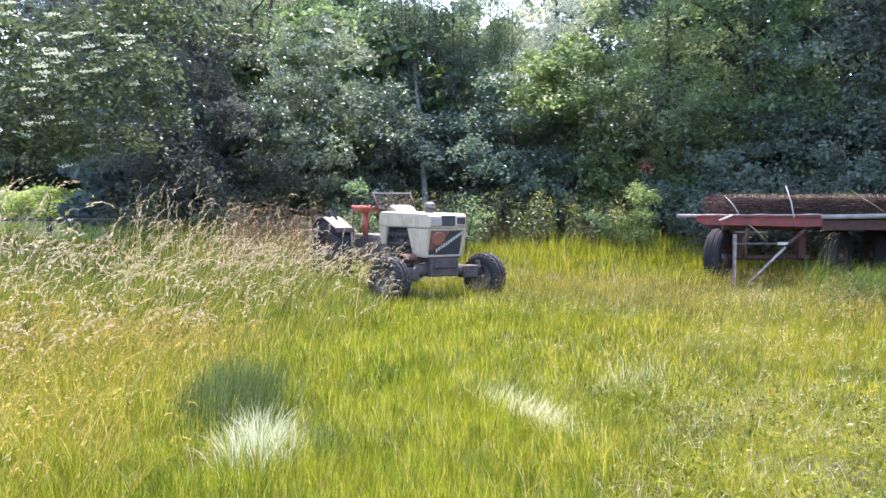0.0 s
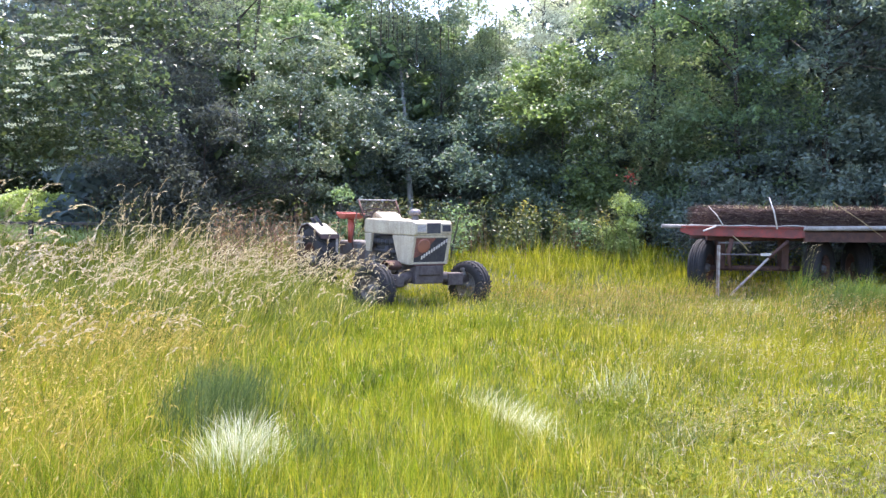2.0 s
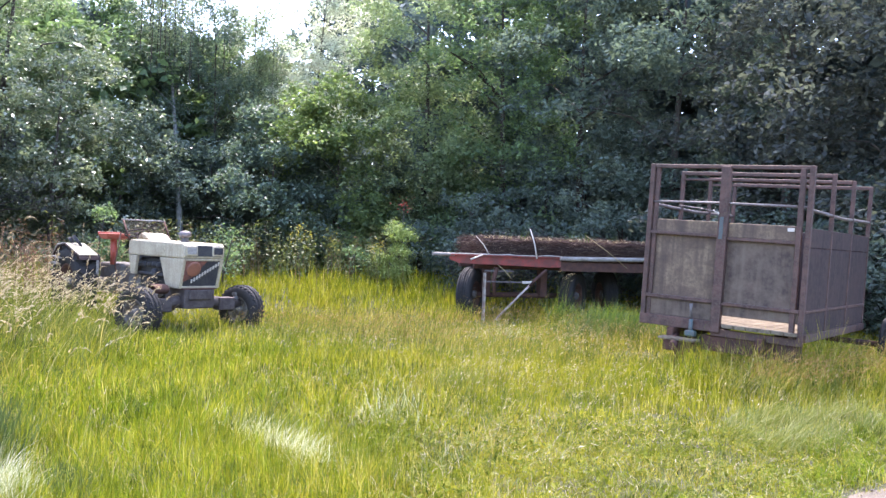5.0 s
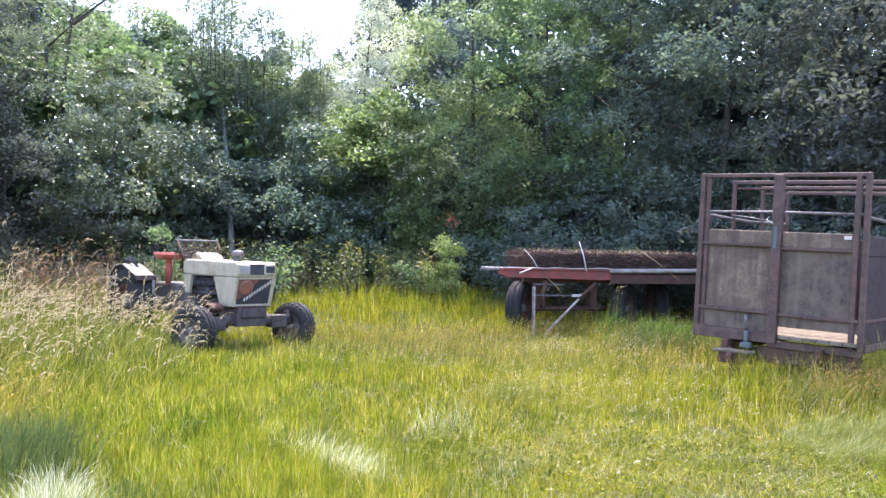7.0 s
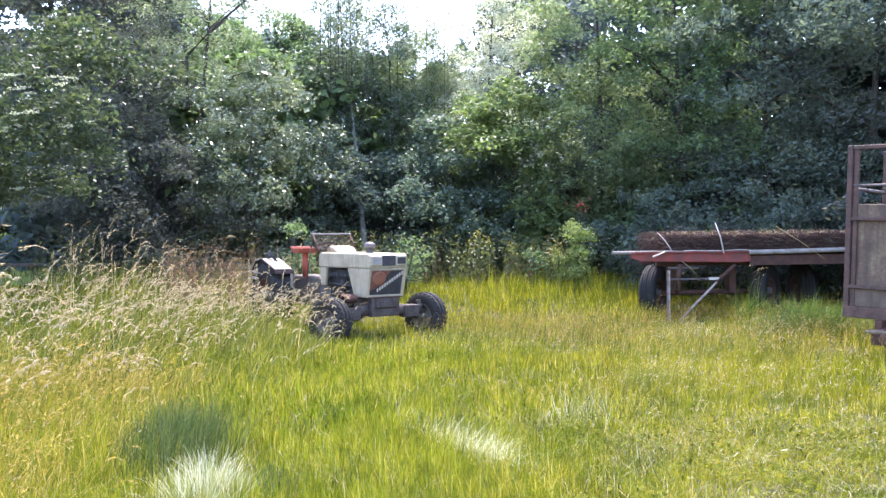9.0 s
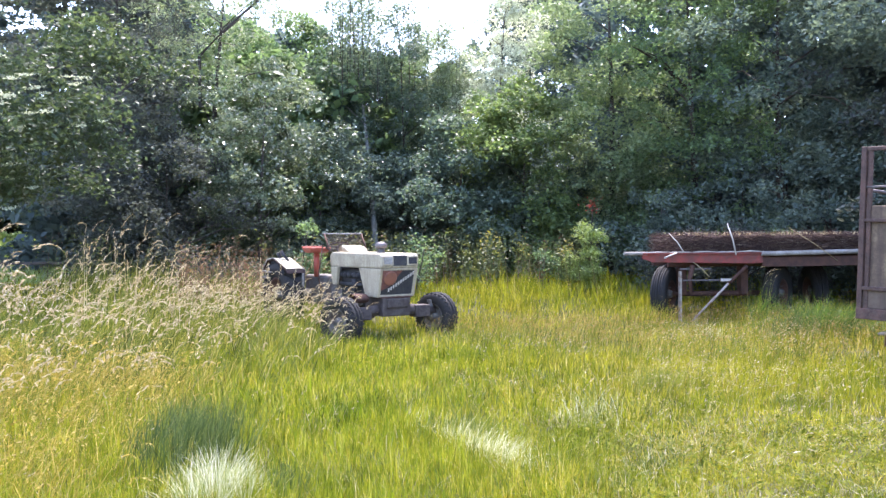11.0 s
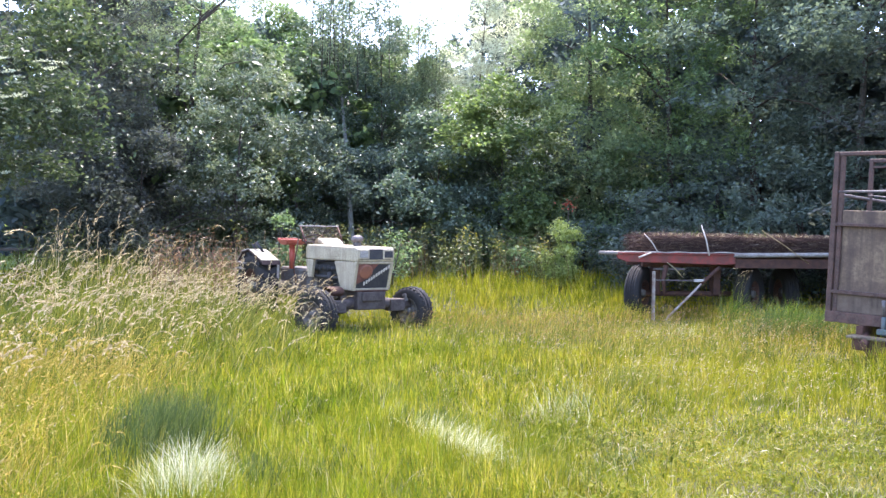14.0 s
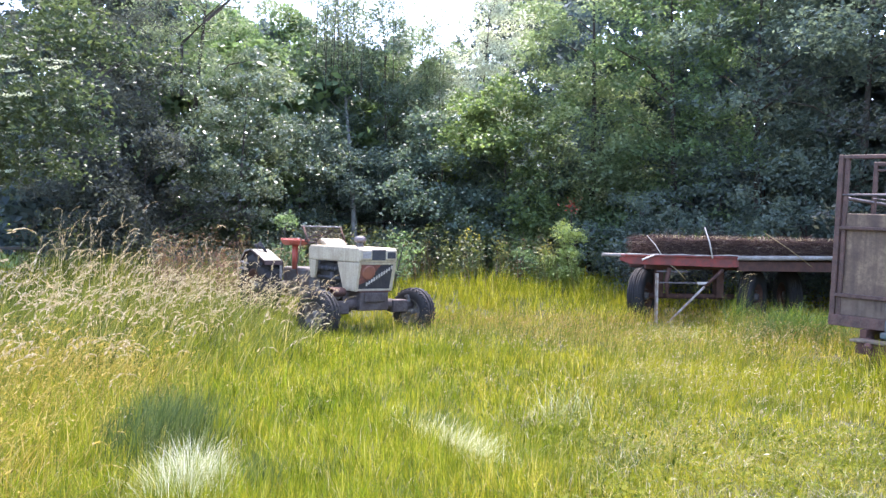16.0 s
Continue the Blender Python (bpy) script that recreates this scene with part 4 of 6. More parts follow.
def build_meadow():
    r = rng_of(21)
    green, dry, vivid = [], [], []
    for n, d0, d1, w, k, a0, a1, per in ((105000, 3.4, 7.0, 0.0046, 2, -34, 48, 11), (88000, 7.0, 12.0, 0.0095, 2, -33, 48, 10), (70000, 12.0, 20.0, 0.016, 1, -33, 48, 8), (18000, 20.0, 30.0, 0.034, 1, -33, 48, 5), (9000, 27.0, 43.0, 0.05, 1, -32, -18, 5), (26000, 0.4, 12.0, 0.026, 1, 48, 326, 9), (9000, 0.4, 3.4, 0.008, 1, -34, 48, 9)):
        # part of the blades stand in tufts, the rest between them
        m = n // per
        tx, ty = scatter(r, m, d0, d1, a0, a1)
        own = r.integers(0, m, n)
        wide = (0.028 if d0 < 5 else 0.05 if d0 < 10 else 0.09) * r.uniform(0.5, 1.6, m)[own]
        loose = r.uniform(size=n) < 0.3
        x, y = scatter(r, n, d0, d1, a0, a1)
        ox, oy = r.normal(size=n) * wide, r.normal(size=n) * wide
        x, y = np.where(loose, x, tx[own] + ox), np.where(loose, y, ty[own] + oy)
        tall = np.where(loose, r.uniform(0.45, 0.95, n), r.uniform(0.6, 1.5, m)[own] * r.uniform(0.65, 1.15, n))
        az = np.where(loose, r.normal(-0.3, 1.5, n), np.arctan2(oy, ox) + r.normal(0, 0.7, n))
        keep = (y > path_edge(x) + 0.07 * r.normal(size=n)) | (y < path_edge(x) - 2.55)
        x, y, tall, az = x[keep], y[keep], tall[keep], az[keep]
        n = len(x)
        h = meadow_height(x, y) * tall * (1 + 0.35 * waves(4 * x, 4 * y, 9))
        h = np.where(y < path_edge(x), 0.07 + 0.25 * h, h)
        h = h * (1 - 0.4 * step(0.7, 2.2, x + 0.5 * waves(1.7 * x, 1.3 * y, 6)) * step(7.6, 6.0, y - 0.12 * x))
        lean = r.uniform(0.03, 0.55, n) + 0.6 * (r.uniform(size=n) < 0.08)
        pick = r.uniform(size=n) < dryness(x, y)
        base = np.stack([x, y, ground_z(x, y) - 0.01], 1)
        width, phi = w * r.uniform(0.6, 1.4, n), r.normal(0, 0.9, n)
        fresh = ~pick & (r.uniform(size=n) < 0.45 * step(3.0, -0.3, x + 0.8 * waves(1.1 * x, y, 5)) * step(15, 11, y))
        for sel, to in ((~pick & ~fresh, green), (pick, dry), (fresh, vivid)):
            to.append(ribbons(base[sel], h[sel], width[sel], az[sel], lean[sel], phi[sel], k))
    v, t = joined(green)
    tagged(tri_object("meadow_grass", v, t, M["grass"]), "bright yellow-green meadow grass lit by the sun", "grass", kind="stuff")
    v, t = joined(vivid)
    tagged(tri_object("vivid_grass", v, t, M["grass_vivid"]), "vivid green upright meadow grass", "grass", kind="stuff")
    v, t = joined(dry)
    tagged(tri_object("yellowing_grass", v, t, M["grass_dry"]), "yellowing and straw-coloured blades among the meadow grass", "grass", kind="stuff")
    # grass of the far field beyond the fence, sunlit brightness painted by the hedge colour
    n = 9000
    x, y = scatter(r, n, 25.5, 43.0, -31, -19.5)
    v, t = ribbons(np.stack([x, y, ground_z(x, y) - 0.02], 1), r.uniform(0.15, 0.42, n), np.full(n, 0.055), r.uniform(0, 6.28, n), r.uniform(0.1, 0.6, n), r.normal(0, 0.6, n), 1)
    tagged(tri_object("field_grass", v, t, M["hedge"]), "light green grass of the far field, sunlight put into its colour", "grass", kind="stuff")
    # bleached bits of cut grass lying in the short turf
    n = 170
    x, y = r.uniform(0.5, 5.5, n), r.uniform(4.2, 8.0, n)
    keep = y > path_edge(x) + 0.1
    x, y = x[keep], y[keep]
    v, t = diamonds(np.stack([x, y, ground_z(x, y) + r.uniform(0.05, 0.13, len(x))], 1), 0.03 + 0.05 * r.uniform(size=len(x)) ** 3, 0.3, r, 1.0, 0.0)
    tagged(tri_object("dry_litter", v, t, M["litter"]), "bleached bits of cut grass on the short turf", "litter", kind="stuff")
    # thin dry seeding stalks over the meadow
    n = 6500
    x, y = scatter(r, n, 4.5, 24, -30, 42)
    x[:2600] = 3.6 + 1.4 * r.normal(size=2600)
    y[:2600] = 9.8 + 1.9 * r.normal(size=2600)
    keep = (waves(0.7 * x, 0.7 * y, 6) > -0.15) & (y > path_edge(x) + 0.4)
    x, y = x[keep], y[keep]
    stalks("seeding_meadow_stalks", r, x, y, r.uniform(0.28, 0.5, len(x)), 0.08, "thin dry seeding stalks scattered in the meadow", 0.0035, 5)
    # reddish seeding grass in the middle of the meadow
    n = 5200
    x, y = 4.9 + 1.9 * r.normal(size=n), 12.9 + 1.9 * r.normal(size=n)
    x[:1300], y[:1300] = 2.2 + 0.9 * r.normal(size=1300), 13.6 + 1.1 * r.normal(size=1300)
    keep = (waves(1.1 * x, 0.9 * y, 3) > -0.35) & (y > path_edge(x) + 1.5) & (y < 16.0)
    x, y = x[keep], y[keep]
    stalks("rosy_seed_heads", r, x, y, r.uniform(0.22, 0.42, len(x)), 0.09, "reddish brown seeding grass in the meadow", 0.004, 5, r.uniform(0.05, 0.4, len(x)), "rosy")
    # pale dry strands lying among the near blades
    n = 6500
    x, y = scatter(r, n, 3.5, 10.0, -33, 48)
    keep = (y > path_edge(x) + 0.05) & (r.uniform(size=n) < 0.45 + 0.5 * waves(1.3 * x, 1.6 * y, 2.5))
    x, y = x[keep], y[keep]
    n = len(x)
    v, t = ribbons(np.stack([x, y, ground_z(x, y) + 0.03], 1), (0.6 + 0.8 * meadow_height(x, y) / 0.2) * r.uniform(0.08, 0.2, n), np.full(n, 0.0042), r.uniform(0, 6.28, n), r.uniform(0.3, 1.7, n), r.uniform(0, 3.14, n), 3, 1.6, 0.4)
    tagged(tri_object("dry_strands", v, t, M["straw"]), "pale dry strands among the meadow grass", "grass", kind="stuff")
    # dark sedge tufts in the near meadow
    n = 9000
    cx, cy = scatter(r, 330, 3.8, 17.0, -30, 45)
    own = r.integers(0, 330, n)
    wide = (0.012 + 0.007 * np.hypot(cx, cy)) * r.uniform(0.6, 1.8, 330)
    x, y = cx[own] + r.normal(size=n) * wide[own], cy[own] + r.normal(size=n) * wide[own]
    keep = y > path_edge(x) + 0.1
    x, y = x[keep], y[keep]
    n = len(x)
    v, t = ribbons(np.stack([x, y, ground_z(x, y)], 1), meadow_height(x, y) * r.uniform(0.6, 1.25, n), 0.003 + 0.0008 * np.hypot(x, y), r.uniform(0, 6.28, n), r.uniform(0.1, 0.8, n), r.uniform(0, 3.14, n), 2)
    tagged(tri_object("sedge_tufts", v, t, M["grass_dark"]), "small dark green tufts in the meadow", "grass", kind="stuff")
    # greyish tussock
    n = 260
    x, y = 2.64 + r.normal(size=n) * 0.12, 8.49 + r.normal(size=n) * 0.1
    v, t = ribbons(np.stack([x, y, ground_z(x, y)], 1), r.uniform(0.2, 0.42, n), np.full(n, 0.008), r.normal(-0.2, 1.2, n), r.uniform(0.1, 0.7, n), r.uniform(0, 3.14, n), 3)
    tagged(tri_object("tussock_grass", v, t, M["grass_blue"]), "greyish green tussock among the meadow grass", "grass", kind="stuff")
    # curled glossy blades in the short turf
    n = 4200
    x, y = scatter(r, n, 3.8, 8.0, 3, 50)
    keep = (y > path_edge(x)) & (r.uniform(size=n) < step(0.4, 2.0, x) * (0.45 + 0.6 * waves(2.1 * x, 1.8 * y, 7)))
    x, y = x[keep], y[keep]
    n = len(x)
    v, t = ribbons(np.stack([x, y, ground_z(x, y) + 0.02], 1), r.uniform(0.09, 0.2, n), np.full(n, 0.0085), r.uniform(0, 6.28, n), r.uniform(0.6, 1.7, n), r.uniform(0, 3.14, n), 3, 1.7, 0.4)
    tagged(tri_object("turf_blades", v, t, M["grass_blue"]), "curled grey-green blades in the short turf", "grass", kind="stuff")
    # short dense turf between the low weeds
    n = 24000
    x, y = scatter(r, n, 3.6, 8.2, 2, 50)
    keep = (y > path_edge(x) + 0.01) & (r.uniform(size=n) < step(0.3, 1.6, x) * step(8.4, 6.6, y))
    x, y = x[keep], y[keep]
    n = len(x)
    gold = r.uniform(size=n) < 0.35 + 0.5 * waves(1.9 * x, 2.3 * y, 4.0)
    for name, mat, sel, label in (("turf_grass", "grass", ~gold, "short yellow-green turf beside the track"), ("yellow_turf", "grass_dry", gold, "short yellowing turf beside the track")):
        m = int(sel.sum())
        v, t = ribbons(np.stack([x, y, ground_z(x, y)], 1)[sel], r.uniform(0.035, 0.11, m), np.full(m, 0.0062), r.uniform(0, 6.28, m), r.uniform(0.2, 1.2, m), r.uniform(0, 3.14, m), 2)
        tagged(tri_object(name, v, t, M[mat]), label, "grass", kind="stuff")
    # tufted fringe along the edge of the track
    n = 7000
    c = r.uniform(0.8, 7.5, 170)
    off = 0.08 + 0.75 * r.uniform(size=170) ** 1.4
    own = r.integers(0, 170, n)
    x = c[own] + r.normal(size=n) * 0.09
    y = path_edge(x) + np.maximum(0.02, off[own] + r.normal(size=n) * 0.06)
    v, t = ribbons(np.stack([x, y, ground_z(x, y)], 1), r.uniform(0.05, 0.17, n) * r.uniform(0.6, 1.4, 170)[own], np.full(n, 0.0055), r.uniform(0, 6.28, n), r.uniform(0.2, 1.1, n), r.uniform(0, 3.14, n), 2)
    tagged(tri_object("fringe_grass", v, t, M["grass_vivid"]), "tufted green grass along the edge of the track", "grass", kind="stuff")
    # matted dry clippings in the short turf
    n = 3200
    cx, cy = scatter(r, 60, 4.0, 7.6, 6, 46)
    own = r.integers(0, 60, n)
    x, y = cx[own] + r.normal(size=n) * 0.17, cy[own] + r.normal(size=n) * 0.09
    keep = (y > path_edge(x) - 0.25) & (x > 0.8)
    x, y = x[keep], y[keep]
    n = len(x)
    v, t = ribbons(np.stack([x, y, ground_z(x, y) + r.uniform(0.03, 0.09, n)], 1), r.uniform(0.02, 0.06, n), np.full(n, 0.0045), r.uniform(0, 6.28, n), r.uniform(1.2, 2.8, n), r.uniform(0, 3.14, n), 2, 1.2, 0.3)
    tagged(tri_object("dry_clippings", v, t, M["litter"]), "matted dry clippings in the short turf", "grass", kind="stuff")
    # broad low leaves in the short turf by the track
    n = 15000
    cx, cy = scatter(r, 480, 3.8, 8.0, 0, 50)
    own = r.integers(0, 480, n)
    x, y = cx[own] + r.normal(size=n) * 0.10, cy[own] + r.normal(size=n) * 0.08
    keep = (y > path_edge(x) + 0.05) & (r.uniform(size=n) < step(0.3, 2.0, x) * step(8.6, 6.3, y) + 0.05)
    x, y = x[keep], y[keep]
    v, t = diamonds(np.stack([x, y, ground_z(x, y) + r.uniform(0.03, 0.12, len(x))], 1), r.uniform(0.022, 0.055, len(x)), 0.42, r, 1.0, 0.0)
    tagged(tri_object("low_weeds", v, t, M["clover"]), "low broad-leaved weeds in the short turf", "weeds", kind="stuff")


def stalks(name, r, x, y, h, head, label, width=0.006, per=7, lean=None, mat="straw"):
    """Bent seeding stalks with drooping heads of small spikelets."""
    n = len(x)
    az = r.normal(-0.15, 0.8, n)
    lean = r.uniform(0.15, 0.6, n) if lean is None else lean
    base = np.stack([x, y, ground_z(x, y)], 1)
    v, t = ribbons(base, h, np.full(n, width), az, lean, r.uniform(-0.6, 0.6, n), 3, 2.6, 0.35)
    tagged(tri_object(name.replace("heads", "stems") if "heads" in name else name + "_stems", v, t, M["tall"]), "thin green and yellow stems of the seeding grass", "grass", kind="stuff")
    i = np.repeat(np.arange(n), per)
    u = r.uniform(0.0, 1.0, len(i)) ** 0.8
    tip = base + np.stack([np.cos(az) * lean * h, np.sin(az) * lean * h, h * (1 - 0.35 * lean)], 1)
    start = r.uniform(0.7, 1.5, n)[i]
    turn = r.uniform(0.5, 2.3, n)[i]
    size = head * r.uniform(0.4, 1.7, n)[i]
    ang = start - turn * u
    out = size * (np.sin(start) - np.sin(ang)) / turn
    rise = size * (np.cos(ang) - np.cos(start)) / turn
    p = tip[i] + np.stack([np.cos(az[i]) * out, np.sin(az[i]) * out, rise - 0.02], 1) + r.normal(size=(len(i), 3)) * (head * 0.03 * (1.2 - u))[:, None]
    along = np.stack([np.cos(az[i]) * np.cos(ang), np.sin(az[i]) * np.cos(ang), np.sin(ang)], 1)
    v, t = diamonds(p, np.full(len(p), 0.012 + head * 0.1) * (1.25 - 0.6 * u), 0.3, r, 0.2, 0.1, along)
    return tagged(tri_object(name, v, t, M[mat]), label, "grass", kind="stuff")


def by_tractor(x, y):
    """The stand is lower in front of the tractor's wheels."""
    return np.clip(1 - 0.45 * np.exp(-((x + 1.8) ** 2 / 1.3 + (y - 14.3) ** 2 / 1.6)) - 0.5 * np.exp(-((x + 0.85) ** 2 / 0.4 + (y - 13.3) ** 2 / 0.9)), 0.35, 1)


def clumped(x, y):
    """Gaps and clumps inside the stand."""
    return 0.12 + 0.88 * step(-0.22, 0.22, waves(2.6 * x, 2.9 * y, 11) + 0.4 * waves(6.1 * x, 5.3 * y, 4))


def build_tall_grass():
    r = rng_of(31)
    n = 62000
    x = r.uniform(-16, -0.3, n)
    y = r.uniform(5.0, 21.5, n)
    keep = r.uniform(size=n) < tall_zone(x, y) * clumped(x, y)
    x, y = x[keep], y[keep]
    n = len(x)
    h = r.uniform(0.33, 0.9, n) * (0.4 + 0.6 * tall_zone(x, y)) * (1 - 0.3 * sight_gap(x, y)) * by_tractor(x, y)
    v, t = ribbons(np.stack([x, y, ground_z(x, y)], 1), below_sight(x, y, h), r.uniform(0.008, 0.018, n), r.normal(-0.2, 1.2, n), r.uniform(0.15, 0.8, n), r.uniform(0, 3.14, n), 2, 2.2, 0.3)
    tagged(tri_object("tall_grass", v, t, M["tall"]), "stand of tall yellowing grass round the tractor", "grass", kind="stuff")
    n = 2900
    x = r.uniform(-16, -0.3, n)
    y = r.uniform(5.0, 21.5, n)
    keep = r.uniform(size=n) < tall_zone(x, y) * clumped(x, y) * (1 - 0.6 * sight_gap(x, y)) * (0.7 + 0.3 * step(10.0, 14.0, np.hypot(x, y)))
    x, y = x[keep], y[keep]
    tall = (0.5 + 0.6 * r.beta(1.6, 2, len(x)) + 0.6 * (r.uniform(size=len(x)) < 0.2) * r.uniform(0.4, 1.2, len(x))) * (0.5 + 0.5 * tall_zone(x, y)) * (1 + 0.15 * step(-3.5, -6, x))
    stalks("seed_heads", r, x, y, below_sight(x, y, tall) * by_tractor(x, y), 0.31, "tall grass stalks with drooping tan seed heads", 0.007, 36)
    n = 17000
    x, y = r.uniform(-5.5, -1.3, n), r.uniform(3.4, 9.5, n)
    keep = r.uniform(size=n) < step(-1.3, -2.6, x) * (0.6 + 0.4 * waves(2 * x, 2 * y, 4))
    x, y = x[keep], y[keep]
    n = len(x)
    v, t = ribbons(np.stack([x, y, ground_z(x, y)], 1), r.uniform(0.22, 0.5, n), np.full(n, 0.005), r.normal(-0.2, 1.3, n), r.uniform(0.2, 0.95, n), r.normal(0, 0.8, n), 3)
    tagged(tri_object("golden_grass", v, t, M["gold"]), "loose golden grass in front of the tall stand", "grass", kind="stuff")
    # lower seeding grass sloping down in front of the stand
    n = 9000
    x, y = r.uniform(-9, -0.6, n), r.uniform(5.5, 13.5, n)
    deep = y - (8.9 + 1.3 * (x + 1.05)) + 0.5 * waves(1.5 * x, 1.5 * y, 8)
    keep = (r.uniform(size=n) < step(-0.3, 1.4, deep) * step(-0.5, -1.3, x) * clumped(x, y)) & (r.uniform(size=n) > 0.85 * tall_zone(x, y))
    x, y, deep = x[keep], y[keep], deep[keep]
    n = len(x)
    hh = (0.42 + 0.09 * np.clip(deep, 0, 4)) * r.uniform(0.75, 1.25, n) * by_tractor(x, y)
    few = r.uniform(size=n) < 0.14 + 0.28 * step(-1.0, -4.0, x)
    stalks("front_seed_heads", r, x[few], y[few], hh[few] * 1.12, 0.25, "pale drooping seed heads in front of the tall stand", 0.005, 22)
    v, t = ribbons(np.stack([x, y, ground_z(x, y)], 1), hh * r.uniform(0.6, 1.1, n), np.full(n, 0.011), r.normal(-0.2, 1.1, n), r.uniform(0.2, 0.9, n), r.normal(0, 0.9, n), 3)
    tagged(tri_object("front_grass_blades", v, t, M["tall"]), "loose green blades in front of the tall stand", "grass", kind="stuff")
    # looser seeding grass on the near side
    n = 2700
    x = r.uniform(-5.5, -1.4, n)
    y = r.uniform(4.2, 9.5, n)
    keep = r.uniform(size=n) < step(-1.4, -3.0, x)
    x, y = x[keep], y[keep]
    stalks("near_seed_heads", r, x, y, r.uniform(0.25, 0.62, len(x)), 0.15, "loose seeding grass in front of the tall stand", 0.004, 14, None, "gold")
    n = 330
    x = r.uniform(-3.9, -1.25, n)
    y = r.uniform(12.7, 14.6, n) - 0.3 * (x + 1.5)
    stalks("arching_stalks", r, x, y, r.uniform(0.6, 1.15, n), 0.17, "arching seed stalks in front of the tractor wheel", 0.008, 26, r.uniform(0.4, 0.9, n))
    # upright spikes standing above the rest
    n = 80
    x, y = r.uniform(-9, -1.2, n), r.uniform(11.0, 19.0, n)
    keep = (tall_zone(x, y) > 0.6) & (sight_gap(x, y) < 0.2)
    x, y = x[keep], y[keep]
    n = len(x)
    h = r.uniform(1.05, 1.6, n)
    i = np.repeat(np.arange(n), 14)
    lean, az = r.uniform(0.02, 0.2, n), r.normal(-0.1, 0.9, n)
    u = r.uniform(0.84, 1.02, len(i))
    off = lean[i] * h[i] * u ** 1.8
    q = np.stack([x[i] + np.cos(az[i]) * off, y[i] + np.sin(az[i]) * off, ground_z(x[i], y[i]) + h[i] * u * (1 - 0.25 * lean[i] * u)], 1) + r.normal(size=(len(i), 3)) * 0.012
    spike = diamonds(q, np.full(len(i), 0.06), 0.2, r, 0.2, 0.0, np.tile(np.array([0.1, 0.0, 1.0]), (len(i), 1)))
    stem = ribbons(np.stack([x, y, ground_z(x, y)], 1), h, np.full(n, 0.008), az, lean, r.uniform(-0.5, 0.5, n), 3)
    v, t = joined([spike, stem])
    tagged(tri_object("upright_spikes", v, t, M["straw"]), "upright straw-coloured spikes above the tall grass", "grass", kind="stuff")
    # tallest seeding grass at the end of the stand
    n = 26
    a, d = np.radians(r.uniform(-29.5, -25.2, n)), r.uniform(8.5, 12.0, n)
    stalks("tallest_heads", r, np.sin(a) * d, np.cos(a) * d, r.uniform(1.0, 1.65, n), 0.34, "tallest drooping seed heads at the end of the stand", 0.008, 32)
    # rank stalks in front of the stock box and round the trailer
    n = 1220
    x = np.concatenate([r.uniform(5.3, 8.6, 1100), r.uniform(4.6, 9.0, 120)])
    y = np.concatenate([8.3 + 0.30 * (x[:1100] - 6.5) - np.abs(r.normal(size=1100)) * 0.45, r.uniform(15.2, 16.0, 120)])
    stalks("rank_stalks", r, x, y, r.uniform(0.35, 0.7, n), 0.11, "rank seeding grass round the trailer wheels", 0.005, 9, r.uniform(0.4, 0.9, n), "rosy")
    # long grey-green grass swept over in front of the stock box
    n = 2600
    c = r.uniform(size=(60, 2))
    own = r.integers(0, 60, n)
    x = 4.3 + 1.9 * c[own, 0] + r.normal(size=n) * 0.07
    y = 5.75 + 1.2 * c[own, 1] + 0.25 * (x - 5.0) + r.normal(size=n) * 0.07
    keep = y > path_edge(x) + 0.15
    x, y, own = x[keep], y[keep], own[keep]
    n = len(x)
    v, t = ribbons(np.stack([x, y, ground_z(x, y)], 1), r.uniform(0.14, 0.34, n) * r.uniform(0.6, 1.3, 60)[own], np.full(n, 0.0055), r.normal(0.0, 0.6, n), r.uniform(0.5, 1.3, n), r.normal(0, 0.8, n), 3, 1.7, 0.4)
    tagged(tri_object("swept_grass", v, t, M["grass_blue"]), "long grey-green grass swept over beside the track", "grass", kind="stuff")
    # coarse dark green grass in front of the trailer, and a tall weed clump by its stand
    c = r.normal(size=(34, 2)) * np.array([0.62, 0.4])
    # the second set, in dark blades, paints shadow between the coarse blades
    for m, mat, name, label in ((2600, "coarse", "coarse_grass", "coarse green grass patch in front of the trailer"), (2200, "grass_dark", "shadow_tufts", "dark green tufts drawing the shadow in the coarse grass patch")):
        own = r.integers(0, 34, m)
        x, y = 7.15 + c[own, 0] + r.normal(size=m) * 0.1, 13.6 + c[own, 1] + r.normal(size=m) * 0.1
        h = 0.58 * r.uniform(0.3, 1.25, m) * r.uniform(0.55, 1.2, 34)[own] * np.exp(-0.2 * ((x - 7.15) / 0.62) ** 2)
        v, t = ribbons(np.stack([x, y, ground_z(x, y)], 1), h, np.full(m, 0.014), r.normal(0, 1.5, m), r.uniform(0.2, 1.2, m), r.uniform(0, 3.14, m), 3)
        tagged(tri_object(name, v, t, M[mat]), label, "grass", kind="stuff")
    n = 170
    x, y = 6.55 + r.normal(size=n) * 0.10, 15.05 + r.normal(size=n) * 0.12
    v, t = ribbons(np.stack([x, y, ground_z(x, y)], 1), r.uniform(0.2, 0.85, n), np.full(n, 0.011), r.normal(0, 1.5, n), r.uniform(0.2, 0.9, n), r.uniform(0, 3.14, n), 3)
    tagged(tri_object("weed_clump", v, t, M["coarse"]), "tall green weed clump beside the trailer stand", "weeds", kind="stuff")
    n = 9
    stalks("weed_seed_heads", r, 6.55 + r.normal(size=n) * 0.12, 15.0 + r.normal(size=n) * 0.1, r.uniform(0.8, 1.15, n), 0.12, "pale seeding stalks in the weed clump", 0.008, 14, r.uniform(0.0, 0.3, n))
    # longer grass along the trailer wheels
    n = 2600
